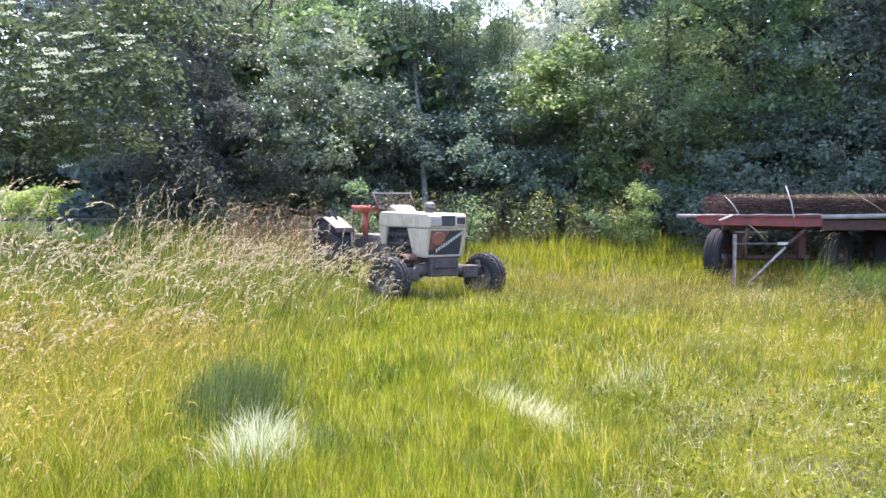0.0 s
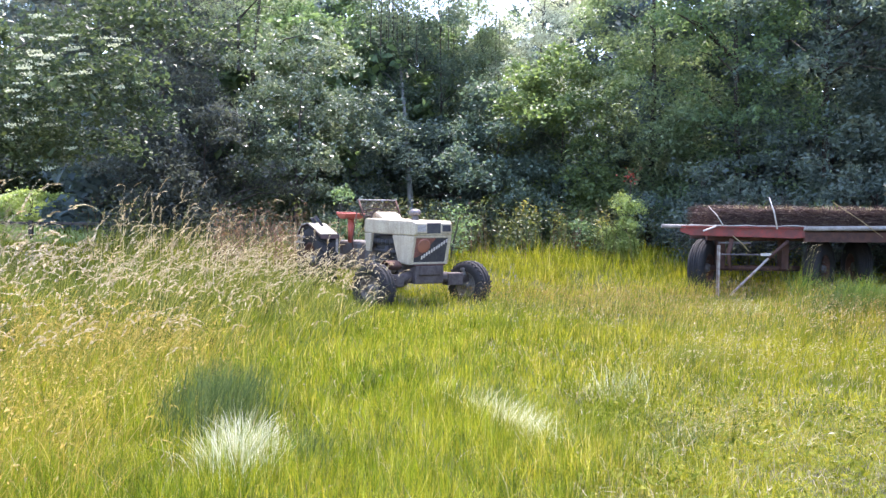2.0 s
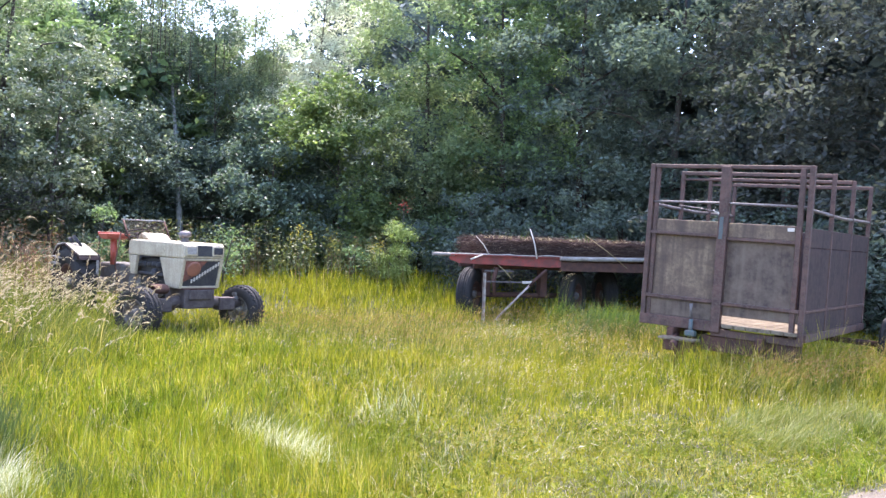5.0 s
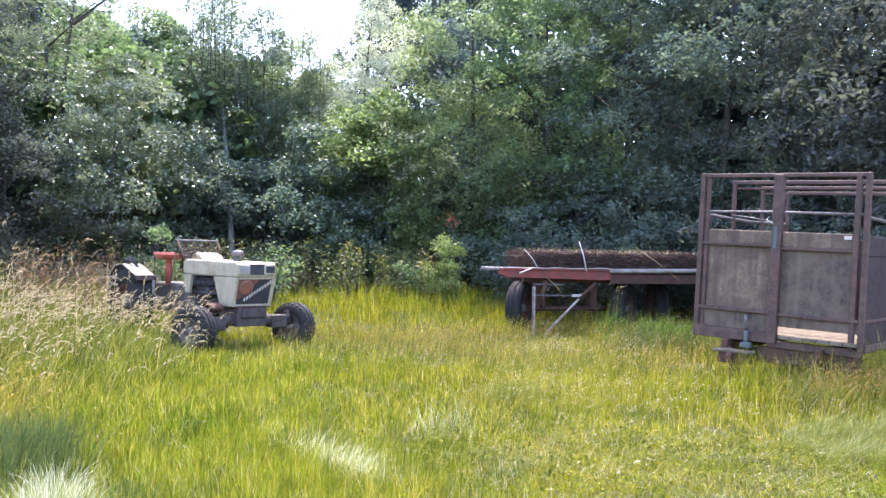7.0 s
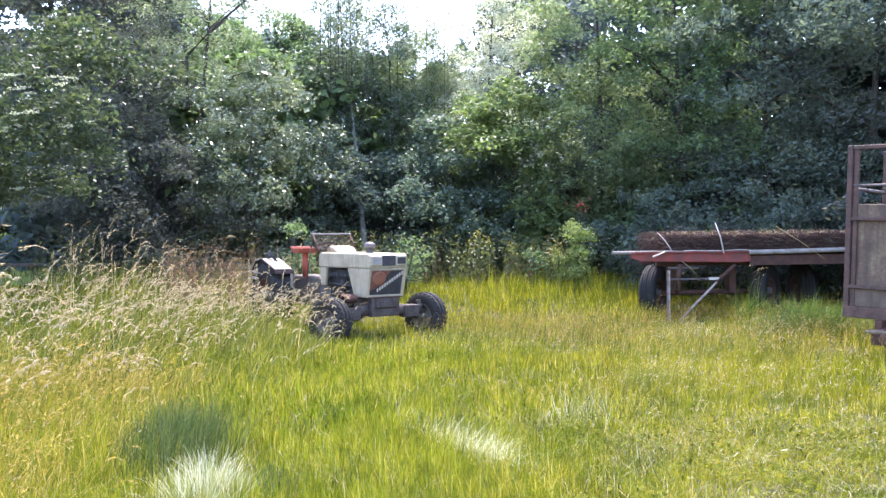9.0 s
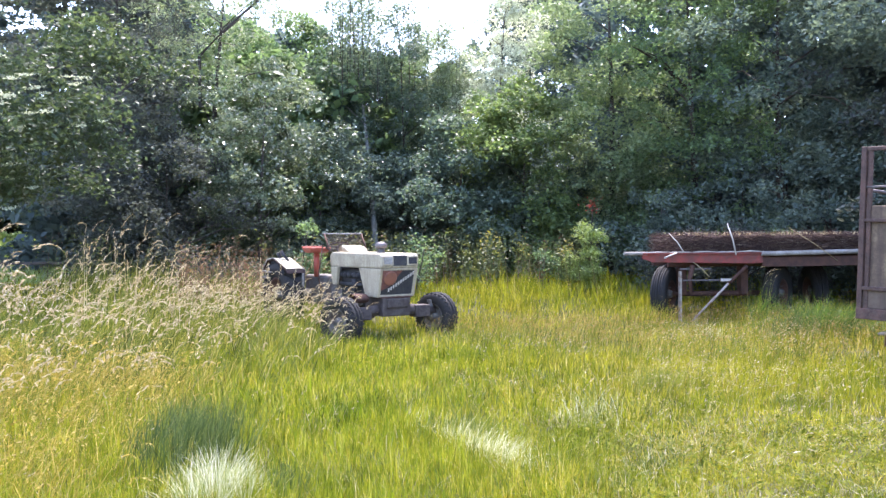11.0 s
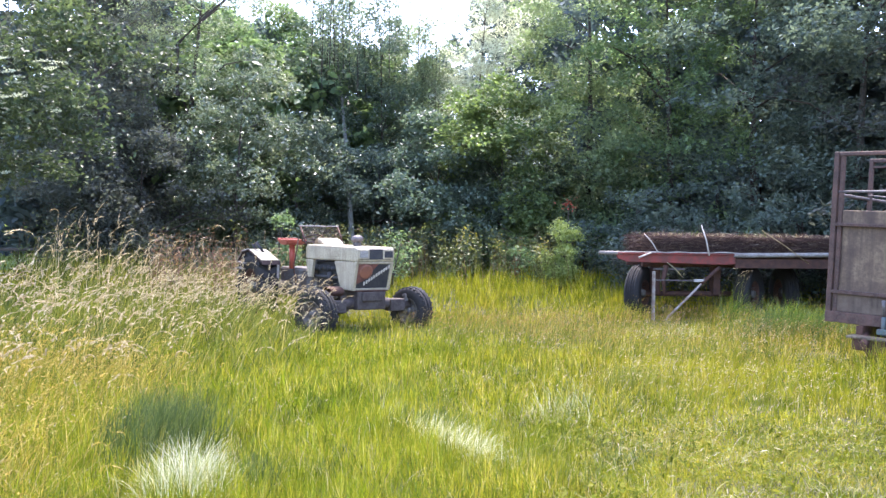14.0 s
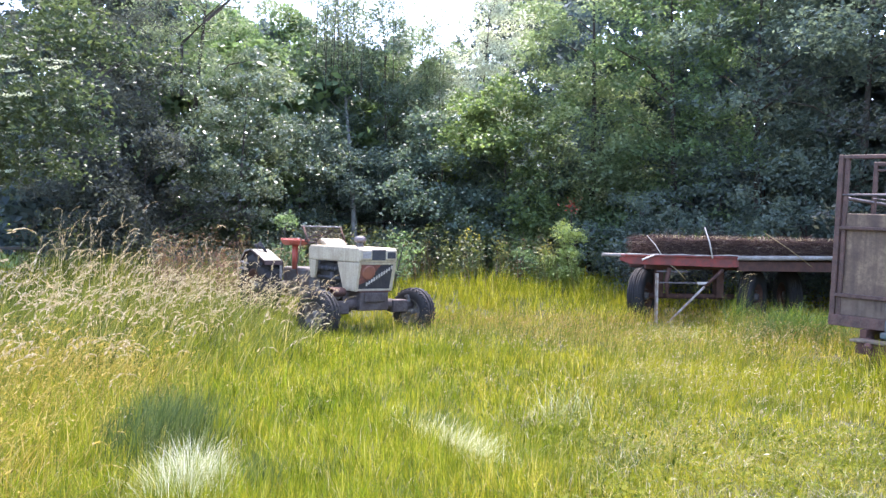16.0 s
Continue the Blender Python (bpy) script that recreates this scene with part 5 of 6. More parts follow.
    x, y = r.uniform(4.2, 9.5, n), 15.75 + r.normal(size=n) * 0.25
    keep = np.abs(x - 5.75) > 0.6
    x, y = x[keep], y[keep]
    n = len(x)
    v, t = ribbons(np.stack([x, y, ground_z(x, y)], 1), r.uniform(0.2, 0.55, n), np.full(n, 0.012), r.normal(0, 1.5, n), r.uniform(0.1, 0.7, n), r.uniform(0, 3.14, n), 2)
    tagged(tri_object("wheel_grass", v, t, M["grass"]), "longer meadow grass along the trailer wheels", "grass", kind="stuff")


def build_lodged_grass():
    """Patches of laid-over grass: pale blades for their sky glint, dark blades for the shaded hollows."""
    r = rng_of(41)
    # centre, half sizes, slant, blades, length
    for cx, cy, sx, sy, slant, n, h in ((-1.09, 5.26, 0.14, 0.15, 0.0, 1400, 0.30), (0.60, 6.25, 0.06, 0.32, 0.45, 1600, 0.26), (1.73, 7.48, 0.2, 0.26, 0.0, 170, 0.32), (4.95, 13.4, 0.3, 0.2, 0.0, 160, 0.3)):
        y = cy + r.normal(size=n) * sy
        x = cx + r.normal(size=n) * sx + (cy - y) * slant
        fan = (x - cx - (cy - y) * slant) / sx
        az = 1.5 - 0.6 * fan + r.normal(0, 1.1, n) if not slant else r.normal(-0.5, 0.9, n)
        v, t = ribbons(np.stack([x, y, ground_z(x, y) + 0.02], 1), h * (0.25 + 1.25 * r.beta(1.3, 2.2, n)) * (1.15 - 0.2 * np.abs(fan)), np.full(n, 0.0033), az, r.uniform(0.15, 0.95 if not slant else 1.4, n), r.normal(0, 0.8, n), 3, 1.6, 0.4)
        tagged(tri_object("lodged_grass", v, t, M["pale"]), "tuft of laid-over grass, its sky glint painted pale", "grass", kind="stuff")
    # darker patches standing for shaded hollows: behind and beside the first, behind the second
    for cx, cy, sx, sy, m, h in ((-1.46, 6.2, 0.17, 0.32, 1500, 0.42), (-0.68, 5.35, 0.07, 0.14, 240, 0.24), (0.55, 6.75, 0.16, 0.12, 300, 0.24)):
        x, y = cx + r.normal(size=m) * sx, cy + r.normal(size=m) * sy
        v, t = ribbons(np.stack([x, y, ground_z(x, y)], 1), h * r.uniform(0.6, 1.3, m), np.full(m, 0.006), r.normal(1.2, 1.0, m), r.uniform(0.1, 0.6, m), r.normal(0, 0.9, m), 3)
        tagged(tri_object("hollow_tuft", v, t, M["grass_dark"]), "dark tuft standing for a shaded hollow in the meadow", "grass", kind="stuff")


# ---------------------------------------------------------------- tractor
def wheel(parent, name, at, rad, width, rim, turn, lugs, chevron, rim_mat, ribs=0, lug=1.0):
    w = new(name)
    w.parent = parent
    w.matrix_local = pose(*at, 0, 0, turn)
    h = width / 2
    bm = bmesh.new()
    lathe(bm, [(rim, -h * 0.72), (rim * 1.12, -h * 0.92), (rad * 0.80, -h), (rad * 0.93, -h * 0.9), (rad * 0.97, -h * 0.6), (rad * 0.975, 0), (rad * 0.97, h * 0.6), (rad * 0.93, h * 0.9), (rad * 0.80, h), (rim * 1.12, h * 0.92), (rim, h * 0.72)], 40)
    tyre = part("tyre", bm, M["rubber"], w, "weathered black tyre")
    bm = bmesh.new()
    for k in range(ribs):
        s = (k - (ribs - 1) / 2) * 1.5 * h / ribs
        q = h * 0.5 / ribs
        lathe(bm, [(rad * 0.96, s - q), (rad * (1.03 if k == (ribs - 1) / 2 else 1.0), s - q * 0.8), (rad * (1.03 if k == (ribs - 1) / 2 else 1.0), s + q * 0.8), (rad * 0.96, s + q)], 40)
    for k in range(lugs):
        t = 2 * math.pi * k / lugs
        side = 1 if k % 2 else -1
        m = Matrix.Rotation(-t, 4, "Y") @ Matrix.Translation((rad * 0.975, side * h * 0.45, 0)) @ Matrix.Rotation(radians(chevron * side), 4, "X")
        box(bm, -0.012 * rad / 0.37, 0.02 * lug * rad / 0.37, -h * 0.5, h * 0.5, -0.028 * lug * rad / 0.37, 0.028 * lug * rad / 0.37, 0.004, 1, m)
    part("tread", bm, M["rubber"], tyre)
    bm = bmesh.new()
    lathe(bm, [(0.001, -h * 0.25), (rim * 0.45, -h * 0.3), (rim * 0.85, -h * 0.1), (rim * 0.9, -h * 0.7), (rim * 1.03, -h * 0.78), (rim * 1.03, h * 0.78), (rim * 0.9, h * 0.7), (rim * 0.85, h * 0.2), (0.001, h * 0.2)], 28)
    part("rim", bm, M[rim_mat], w)
    bm = bmesh.new()
    lathe(bm, [(0.001, -h * 0.8), (rim * 0.25, -h * 0.78), (rim * 0.32, -h * 0.5), (rim * 0.36, h * 0.5), (0.001, h * 0.6)], 16)
    for k in range(6):
        t = math.pi * k / 3
        lathe(bm, [(0.001, -h * 0.5), (0.012, -h * 0.5), (0.014, -h * 0.2)], 6, "y", (rim * 0.55 * math.cos(t), 0, rim * 0.55 * math.sin(t)))
    part("hub", bm, M["cast"], w)
    return w


def build_tractor():
    tr = thing("tractor", pose(-0.03, 14.5, 0.0, 0, 0, -60), "old faded white tractor with red trim standing in tall grass", "tractor")
    # bonnet
    bm = bmesh.new()
    prism(bm, [(0.30, 1.16), (0.315, 1.20), (0.31, 1.37), (0.26, 1.405), (-1.50, 1.425), (-1.57, 1.38), (-1.57, 1.16)], -0.36, 0.36, 0.025, 3)
    bonnet = part("bonnet", bm, M["white_paint"], tr, "faded white bonnet")
    bm = bmesh.new()
    box(bm, -1.55, 0.27, -0.362, -0.352, 1.20, 1.21, 0.003)
    box(bm, -0.62, -0.30, -0.366, -0.352, 1.23, 1.36, 0.004)
    part("side_hatch", bm, M["white_paint"], bonnet)
    for y0, y1 in ((-0.355, -0.30), (0.30, 0.355)):
        bm = bmesh.new()
        prism(bm, [(0.30, 1.158), (-0.48, 1.158), (-0.25, 0.68), (0.17, 0.68)], y0, y1, 0.012)
        part("nose_side", bm, M["white_paint"], tr)
        bm = bmesh.new()
        prism(bm, [(-1.57, 1.158), (-1.27, 1.158), (-1.34, 0.84), (-1.48, 0.84)], y0, y1, 0.01)
        part("rear_side", bm, M["white_paint"], tr)
    bm = bmesh.new()
    prism(bm, [(0.288, 1.158), (0.24, 1.158), (0.11, 0.70), (0.158, 0.70)], -0.30, 0.30, 0.004)
    grille = part("lower_grille", bm, M["black_paint"], tr, "black lower grille")
    slope = math.degrees(math.atan2(0.13, 0.458))
    face = Matrix.Translation((0.292, 0, 1.158)) @ Matrix.Rotation(radians(slope), 4, "Y")
    # frame strips round the lower grille
    bm = bmesh.new()
    box(bm, -0.012, 0.012, -0.355, -0.315, -0.47, 0.0, 0.004, 1, face)
    box(bm, -0.012, 0.012, 0.315, 0.355, -0.47, 0.0, 0.004, 1, face)
    box(bm, -0.012, 0.014, -0.355, 0.355, -0.03, 0.0, 0.004, 1, face)
    box(bm, -0.012, 0.014, -0.355, 0.355, -0.49, -0.455, 0.004, 1, face)
    part("grille_frame", bm, M["white_paint"], tr)
    bm = bmesh.new()
    q = [(-0.31, -0.035), (0.06, -0.035), (-0.16, -0.31), (-0.31, -0.38)]
    a = [bm.verts.new(face @ Vector((0.006, y, z))) for y, z in q]
    b = [bm.verts.new(face @ Vector((0.014, y, z))) for y, z in q]
    bm.faces.new(b)
    for i in range(4):
        bm.faces.new((a[i], a[(i + 1) % 4], b[(i + 1) % 4], b[i]))
    panel = part("red_panel", bm, M["brown_red"], grille, "faded brown-red panel")
    bm = bmesh.new()
    lathe(bm, [(0.125, 0.0), (0.122, 0.008), (0.10, 0.012), (0.05, 0.014), (0.001, 0.015)], 24, "x", (0, 0, 0))
    bmesh.ops.transform(bm, matrix=face @ Matrix.Translation((0.012, -0.155, -0.165)), verts=bm.verts)
    part("round_lamp", bm, M["lamp_red"], panel, "round orange-red lamp glass")
    for k in range(11):
        y = -0.17 + 0.043 * k
        z = -0.40 + 0.029 * k
        bm = bmesh.new()
        box(bm, 0.006, 0.016, y, y + 0.026, z, z + 0.062, 0.002, 1, face)
        part("emblem_bar", bm, M["whitewood"], grille)
    bm = bmesh.new()
    box(bm, 0.29, 0.318, -0.30, 0.30, 1.20, 1.372, 0.006)
    top = part("upper_grille", bm, M["black_paint"], tr, "black headlight band")
    for y in (-0.235, 0.235):
        bm = bmesh.new()
        box(bm, 0.30, 0.332, y - 0.105, y + 0.105, 1.205, 1.365, 0.012, 2)
        lamp = part("headlight", bm, M["white_paint"], top)
        bm = bmesh.new()
        box(bm, 0.33, 0.337, y - 0.078, y + 0.078, 1.232, 1.338, 0.006)
        part("lens", bm, M["galv"] if y < 0 else M["black_paint"], lamp, "milky lamp glass" if y < 0 else "dark lamp glass")
    # engine and chassis
    bm = bmesh.new()
    box(bm, -1.45, -0.25, -0.2, 0.2, 0.60, 1.13, 0.03, 2)
    for k in range(6):
        x = -0.5 - 0.16 * k
        lathe(bm, [(0.001, -0.30), (0.05, -0.29), (0.055, -0.2)], 12, "y", (x, 0, 1.02))
    tube(bm, [(-0.4, -0.26, 0.86), (-1.35, -0.26, 0.86)], 0.03, 10)
    lathe(bm, [(0.001, 0.72), (0.05, 0.72), (0.05, 0.95), (0.001, 0.96)], 14, "z", (-0.75, -0.29, 0))
    part("engine", bm, M["black_paint"], tr, "dark engine block")
    bm = bmesh.new()
    box(bm, -0.42, 0.20, -0.27, 0.27, 0.36, 0.672, 0.02, 2)
    box(bm, 0.16, 0.24, -0.20, 0.20, 0.50, 0.66, 0.02, 2)
    part("front_support", bm, M["castrust"], tr, "rust-brown cast front support")
    bm = bmesh.new()
    box(bm, -0.30, 0.21, -0.30, 0.30, 0.665, 0.69, 0.006)
    part("support_plate", bm, M["rust"], tr)
    bm = bmesh.new()
    tube(bm, [(0, -0.86, 0.40), (0, -0.3, 0.46), (0, 0.3, 0.46), (0, 0.86, 0.40)], [0.075, 0.095, 0.095, 0.075], 12)
    box(bm, -0.11, 0.11, -0.72, -0.42, 0.31, 0.52, 0.02, 2)
    box(bm, -0.11, 0.11, 0.42, 0.72, 0.31, 0.52, 0.02, 2)
    part("front_axle", bm, M["castrust"], tr)
    bm = bmesh.new()
    tube(bm, [(-0.18, -0.8, 0.36), (-0.2, 0.8, 0.36)], 0.018, 8)
    part("tie_rod", bm, M["rust"], tr)
    for y in (-0.80, 0.80):
        bm = bmesh.new()
        tube(bm, [(0, y, 0.24), (0, y, 0.58)], 0.045, 10)
        box(bm, -0.12, 0.05, y - 0.05, y + 0.05, 0.54, 0.60, 0.015, 2)
        part("steering_knuckle", bm, M["cast"], tr)
    bm = bmesh.new()
    lathe(bm, [(0.13, -0.12), (0.135, -0.11), (0.135, 0.11), (0.13, 0.12), (0.001, 0.12)], 18, "y", (-0.12, -0.56, 0.66))
    bmesh.ops.scale(bm, vec=(1.3, 1, 0.6), verts=bm.verts, space=Matrix.Translation((0.12, 0.56, -0.66)))
    part("axle_cover", bm, M["rust"], tr, "rusty rounded cover over the axle end")
    bm = bmesh.new()
    box(bm, -2.95, -1.40, -0.24, 0.24, 0.42, 0.98, 0.05, 2)
    tube(bm, [(-2.75, -0.7, 0.60), (-2.75, 0.7, 0.60)], 0.12, 14)
    part("gearbox", bm, M["cast"], tr)
    wheel(tr, "front_wheel", (0, -0.93, 0.31), 0.40, 0.28, 0.21, 18, 56, 20, "cast", 3, 0.42)
    wheel(tr, "front_wheel", (0, 0.91, 0.31), 0.40, 0.28, 0.21, 18, 56, 20, "cast", 3, 0.42)
    wheel(tr, "rear_wheel", (-2.75, -0.78, 0.60), 0.64, 0.36, 0.34, 0, 36, 40, "rust")
    wheel(tr, "rear_wheel", (-2.75, 0.78, 0.60), 0.64, 0.36, 0.34, 0, 36, 40, "rust")
    # mudguards: folded sheet
    for s in (-1, 1):
        prof = [(-2.16, 1.05), (-2.18, 1.10), (-2.80, 1.30), (-3.10, 1.26), (-3.35, 1.05)]
        bm = bmesh.new()
        inner = [(x + 0.012 if i < 2 else x, z - 0.016) for i, (x, z) in enumerate(prof)]
        ya, yb = s * 0.60, s * 0.95
        prism(bm, prof + inner[::-1], min(ya, yb), max(ya, yb), 0.0)
        g = part("mudguard", bm, M["panel_brown"], tr, "dented rusty sheet mudguard")
        bm = bmesh.new()
        prism(bm, [(-2.19, 1.108), (-2.78, 1.299), (-2.775, 1.312), (-2.185, 1.121)], min(ya, yb) + 0.01, max(ya, yb) - 0.01, 0.003, 1)
        part("sloping_plate", bm, M["mossy_sheet"], g, "pale grey plate with moss on the mudguard")
        bm = bmesh.new()
        prism(bm, prof + [(-3.35, 0.8), (-2.2, 0.8)], s * 0.575, s * 0.59, 0.0)
        part("inner_plate", bm, M["black_paint"], g)
        bm = bmesh.new()
        tube(bm, [(-2.80, s * 0.95, 1.31), (-3.10, s * 0.95, 1.27), (-3.35, s * 0.95, 1.06)], 0.014, 6)
        part("edge_bead", bm, M["galv"], g)
        bm = bmesh.new()
        box(bm, -2.19, -2.16, s * 0.62 - 0.022, s * 0.62 + 0.022, 0.5, 1.06, 0.006)
        part("mudguard_stay", bm, M["galv"], g, "pale steel mudguard stay")
    for z, d in ((0.95, 0.0), (1.06, 0.06)):
        bm = bmesh.new()
        prism(bm, [(-3.24 + d, z), (-3.10, z + 0.02), (-2.93 + d, z - 0.015), (-2.94 + d, z - 0.035), (-3.10, z), (-3.24 + d, z - 0.03)], -1.03, -0.945, 0.003, 1)
        part("torn_edge", bm, M["galv"], tr, "bent pale strip of the mudguard edge")
    bm = bmesh.new()
    tube(bm, [(-2.80, -0.80, 1.30), (-2.86, -0.82, 1.40), (-2.76, -0.80, 1.43), (-2.60, -0.72, 1.25)], [0.03, 0.045, 0.035, 0.02], 7)
    part("grab_handle", bm, M["black_paint"], tr)
    # seat
    seat = new("seat")
    seat.parent = tr
    bm = bmesh.new()
    bowl = [(-2.57, 1.505), (-2.54, 1.43), (-2.47, 1.40), (-2.27, 1.40), (-2.20, 1.43), (-2.17, 1.505)]
    prism(bm, bowl, -0.47, -0.03, 0.02, 3)
    for v in bm.verts:
        v.co.y = -0.25 + (v.co.y + 0.25) * (0.8 + 0.2 * (v.co.z - 1.40) / 0.105)
    box(bm, -2.58, -2.55, -0.46, -0.04, 1.49, 1.53, 0.01, 2)
    part("seat_pan", bm, M["red_paint"], seat, "sun-faded red seat pan")
    bm = bmesh.new()
    tube(bm, [(-2.37, -0.25, 0.95), (-2.37, -0.25, 1.41)], [0.052, 0.058], 12)
    part("pedestal", bm, M["red_paint"], seat)
    # dash, steering wheel, windscreen frame
    bm = bmesh.new()
    prism(bm, [(-1.30, 1.42), (-1.42, 1.50), (-1.60, 1.545), (-1.72, 1.50), (-1.72, 1.20), (-1.575, 1.20), (-1.575, 1.42)], -0.12, 0.30, 0.03, 3)
    part("dash_cowl", bm, M["white_paint"], tr, "white rounded dash cowl")
    sw = new("steering_wheel")
    sw.parent = tr
    sw.matrix_local = pose(-1.90, -0.05, 1.53, 0, -20, 0)
    bm = bmesh.new()
    ring = [(0.2 * math.cos(t), 0.2 * math.sin(t), 0) for t in (2 * math.pi * k / 28 for k in range(29))]
    tube(bm, ring, 0.014, 8, False)
    part("wheel_rim", bm, M["black_paint"], sw)
    bm = bmesh.new()
    for k in range(3):
        t = 2 * math.pi * k / 3 + 0.4
        tube(bm, [(0, 0, -0.01), (0.19 * math.cos(t), 0.19 * math.sin(t), 0)], 0.009, 6)
    lathe(bm, [(0.001, 0.012), (0.035, 0.008), (0.04, -0.03)], 14, "z")
    tube(bm, [(0, 0, -0.02), (0, 0, -0.30)], 0.022, 8)
    part("column", bm, M["black_paint"], sw)
    ws = new("windscreen_frame")
    ws.parent = tr
    for pts in ([(-1.52, 0.38, 1.42), (-1.76, 0.38, 1.755)], [(-1.52, -0.38, 1.42), (-1.76, -0.38, 1.755)]):
        bm = bmesh.new()
        tube(bm, pts, 0.016, 8)
        part("upright", bm, M["rust"], ws)
    bm = bmesh.new()
    box(bm, -1.785, -1.745, -0.40, 0.40, 1.742, 1.768, 0.008, 2)
    part("top_bar", bm, M["galv"], ws)
    bm = bmesh.new()
    prism(bm, [(-1.525, 1.44), (-1.745, 1.745), (-1.751, 1.741), (-1.531, 1.436)], -0.365, 0.365)
    part("pane", bm, M["dirty_glass"], ws, "dusty windscreen pane")
    bm = bmesh.new()
    tube(bm, [(-1.70, -0.44, 1.55), (-1.72, -0.52, 1.0), (-1.66, -0.5, 0.72)], 0.012, 6)
    part("hand_lever", bm, M["rust"], tr)
    # air cleaner
    ac = new("air_cleaner")
    ac.parent = tr
    bm = bmesh.new()
    lathe(bm, [(0.075, 1.40), (0.07, 1.43), (0.062, 1.44), (0.06, 1.52), (0.001, 1.52)], 18, "z", (-0.32, 0, 0))
    part("stack", bm, M["cast"], ac)
    bm = bmesh.new()
    lathe(bm, [(0.062, 1.49), (0.095, 1.50), (0.102, 1.52), (0.10, 1.55), (0.088, 1.575), (0.05, 1.595), (0.001, 1.60)], 22, "z", (-0.32, 0, 0))
    part("cap", bm, M["dullsteel"], ac, "dull grey mushroom cap")
    return tr


# ---------------------------------------------------------------- flat trailer with brushwood
def build_flat_trailer():
    tr = thing("flat_trailer", pose(4.42, 16.2, 0), "old flat farm trailer with red steel side beam", "trailer")
    bm = bmesh.new()
    prism(bm, [(0.36, 1.34), (2.72, 1.34), (2.72, 1.14), (2.5, 1.125), (0.55, 1.165), (0.36, 1.235)], -0.03, 0.03, 0.006, 1)
    box(bm, 0.36, 2.72, -0.07, 0.0, 1.315, 1.345, 0.004)
    beam = part("side_beam", bm, M["beam_red"], tr, "faded red channel beam")
    r = rng_of(57)
    for k in range(5):
        bm = bmesh.new()
        x0 = 0.42 + 0.46 * k
        tube(bm, [(x0, -0.05, 1.352 + r.uniform(0, 0.01)), (x0 + 0.24, -0.055, 1.358 + r.uniform(-0.006, 0.012)), (x0 + 0.47, -0.05, 1.352 + r.uniform(0, 0.01))], [0.008, 0.012, 0.007], 6)
        part("lath", bm, M["whitewood"], beam, "pale split lath on the beam edge")
    bm = bmesh.new()
    tube(bm, [(0.0, -0.02, 1.335), (0.45, -0.02, 1.335)], 0.034, 12)
    part("pipe_end", bm, M["galv"], tr)
    bm = bmesh.new()
    tube(bm, [(2.68, -0.04, 1.315), (4.5, -0.04, 1.345), (6.6, -0.04, 1.36)], 0.046, 14)
    part("pipe", bm, M["galv"], tr, "long grey steel pipe")
    bm = bmesh.new()
    prism(bm, [(2.72, 1.25), (6.7, 1.27), (6.7, 1.08), (2.72, 1.06)], 0.0, 0.06, 0.006, 1)
    part("side_beam", bm, M["rust"], tr)
    bm = bmesh.new()
    prism(bm, [(1.0, 1.30), (6.7, 1.30), (6.7, 1.22), (1.0, 1.22)], 1.85, 1.95, 0.006, 1)
    part("side_beam", bm, M["rust"], tr)
    for k in range(9):
        bm = bmesh.new()
        y0 = 0.07 + 0.197 * k
        box(bm, 1.0, 6.6, y0, y0 + 0.185, 1.285, 1.33, 0.006)
        part("deck_board", bm, M["post"], tr)
    for y in (0.45, 1.45):
        bm = bmesh.new()
        box(bm, 1.0, 6.6, y - 0.05, y + 0.05, 1.06, 1.28, 0.008)
        part("chassis_rail", bm, M["rust"], tr)
    bm = bmesh.new()
    tube(bm, [(1.1, 0.62, 0.52), (3.1, 0.62, 0.52)], 0.055, 10)
    box(bm, 1.25, 1.4, 0.5, 0.72, 0.5, 1.08, 0.01)
    box(bm, 2.5, 2.65, 0.5, 0.72, 0.5, 1.08, 0.01)
    part("axle", bm, M["rust"], tr)
    for x, turn in ((1.02, 52), (3.30, 46)):
        wheel(tr, "wheel", (x, 0.62, 0.52), 0.55, 0.30, 0.27, turn, 0, 30, "rust", 5)
    for x in (1.25, 4.4):
        wheel(tr, "wheel", (x, 1.35, 0.52), 0.55, 0.30, 0.27, 84, 0, 30, "rust", 5)
    # landing stand
    st = new("landing_stand")
    st.parent = tr
    bm = bmesh.new()
    box(bm, 1.075, 1.125, -0.02, 0.0, -0.03, 0.99, 0.004)
    box(bm, 1.075, 1.095, -0.02, 0.04, -0.03, 0.99, 0.004)
    part("leg", bm, M["rubbedleg"], st, "white-painted angle iron leg")
    bm = bmesh.new()
    tube(bm, [(1.33, -0.02, 0.04), (2.05, 0.0, 0.75)], 0.024, 8)
    brace = part("brace", bm, M["rubbedleg"], st)
    bm = bmesh.new()
    tube(bm, [(2.05, 0.0, 0.75), (2.42, 0.02, 1.08)], 0.035, 8)
    part("brace_end", bm, M["rust"], brace)
    bm = bmesh.new()
    box(bm, 1.13, 1.9, -0.01, 0.03, 0.80, 0.828, 0.004)
    part("crossbar", bm, M["dullsteel"], st)
    bm = bmesh.new()
    box(bm, 1.9, 2.1, -0.02, 0.03, 0.79, 0.84, 0.004)
    part("crossbar_end", bm, M["whitewood"], st)
    bm = bmesh.new()
    box(bm, 1.10, 1.72, 0.02, 0.05, 1.015, 1.045, 0.004)
    part("crossbar", bm, M["dullsteel"], st)
    bm = bmesh.new()
    tube(bm, [(1.36, 0.05, 1.10), (1.30, 0.04, 0.85), (1.33, 0.04, 0.55)], [0.05, 0.045, 0.03], 10)
    part("hose", bm, M["rust"], st)
    # load
    r = rng_of(51)
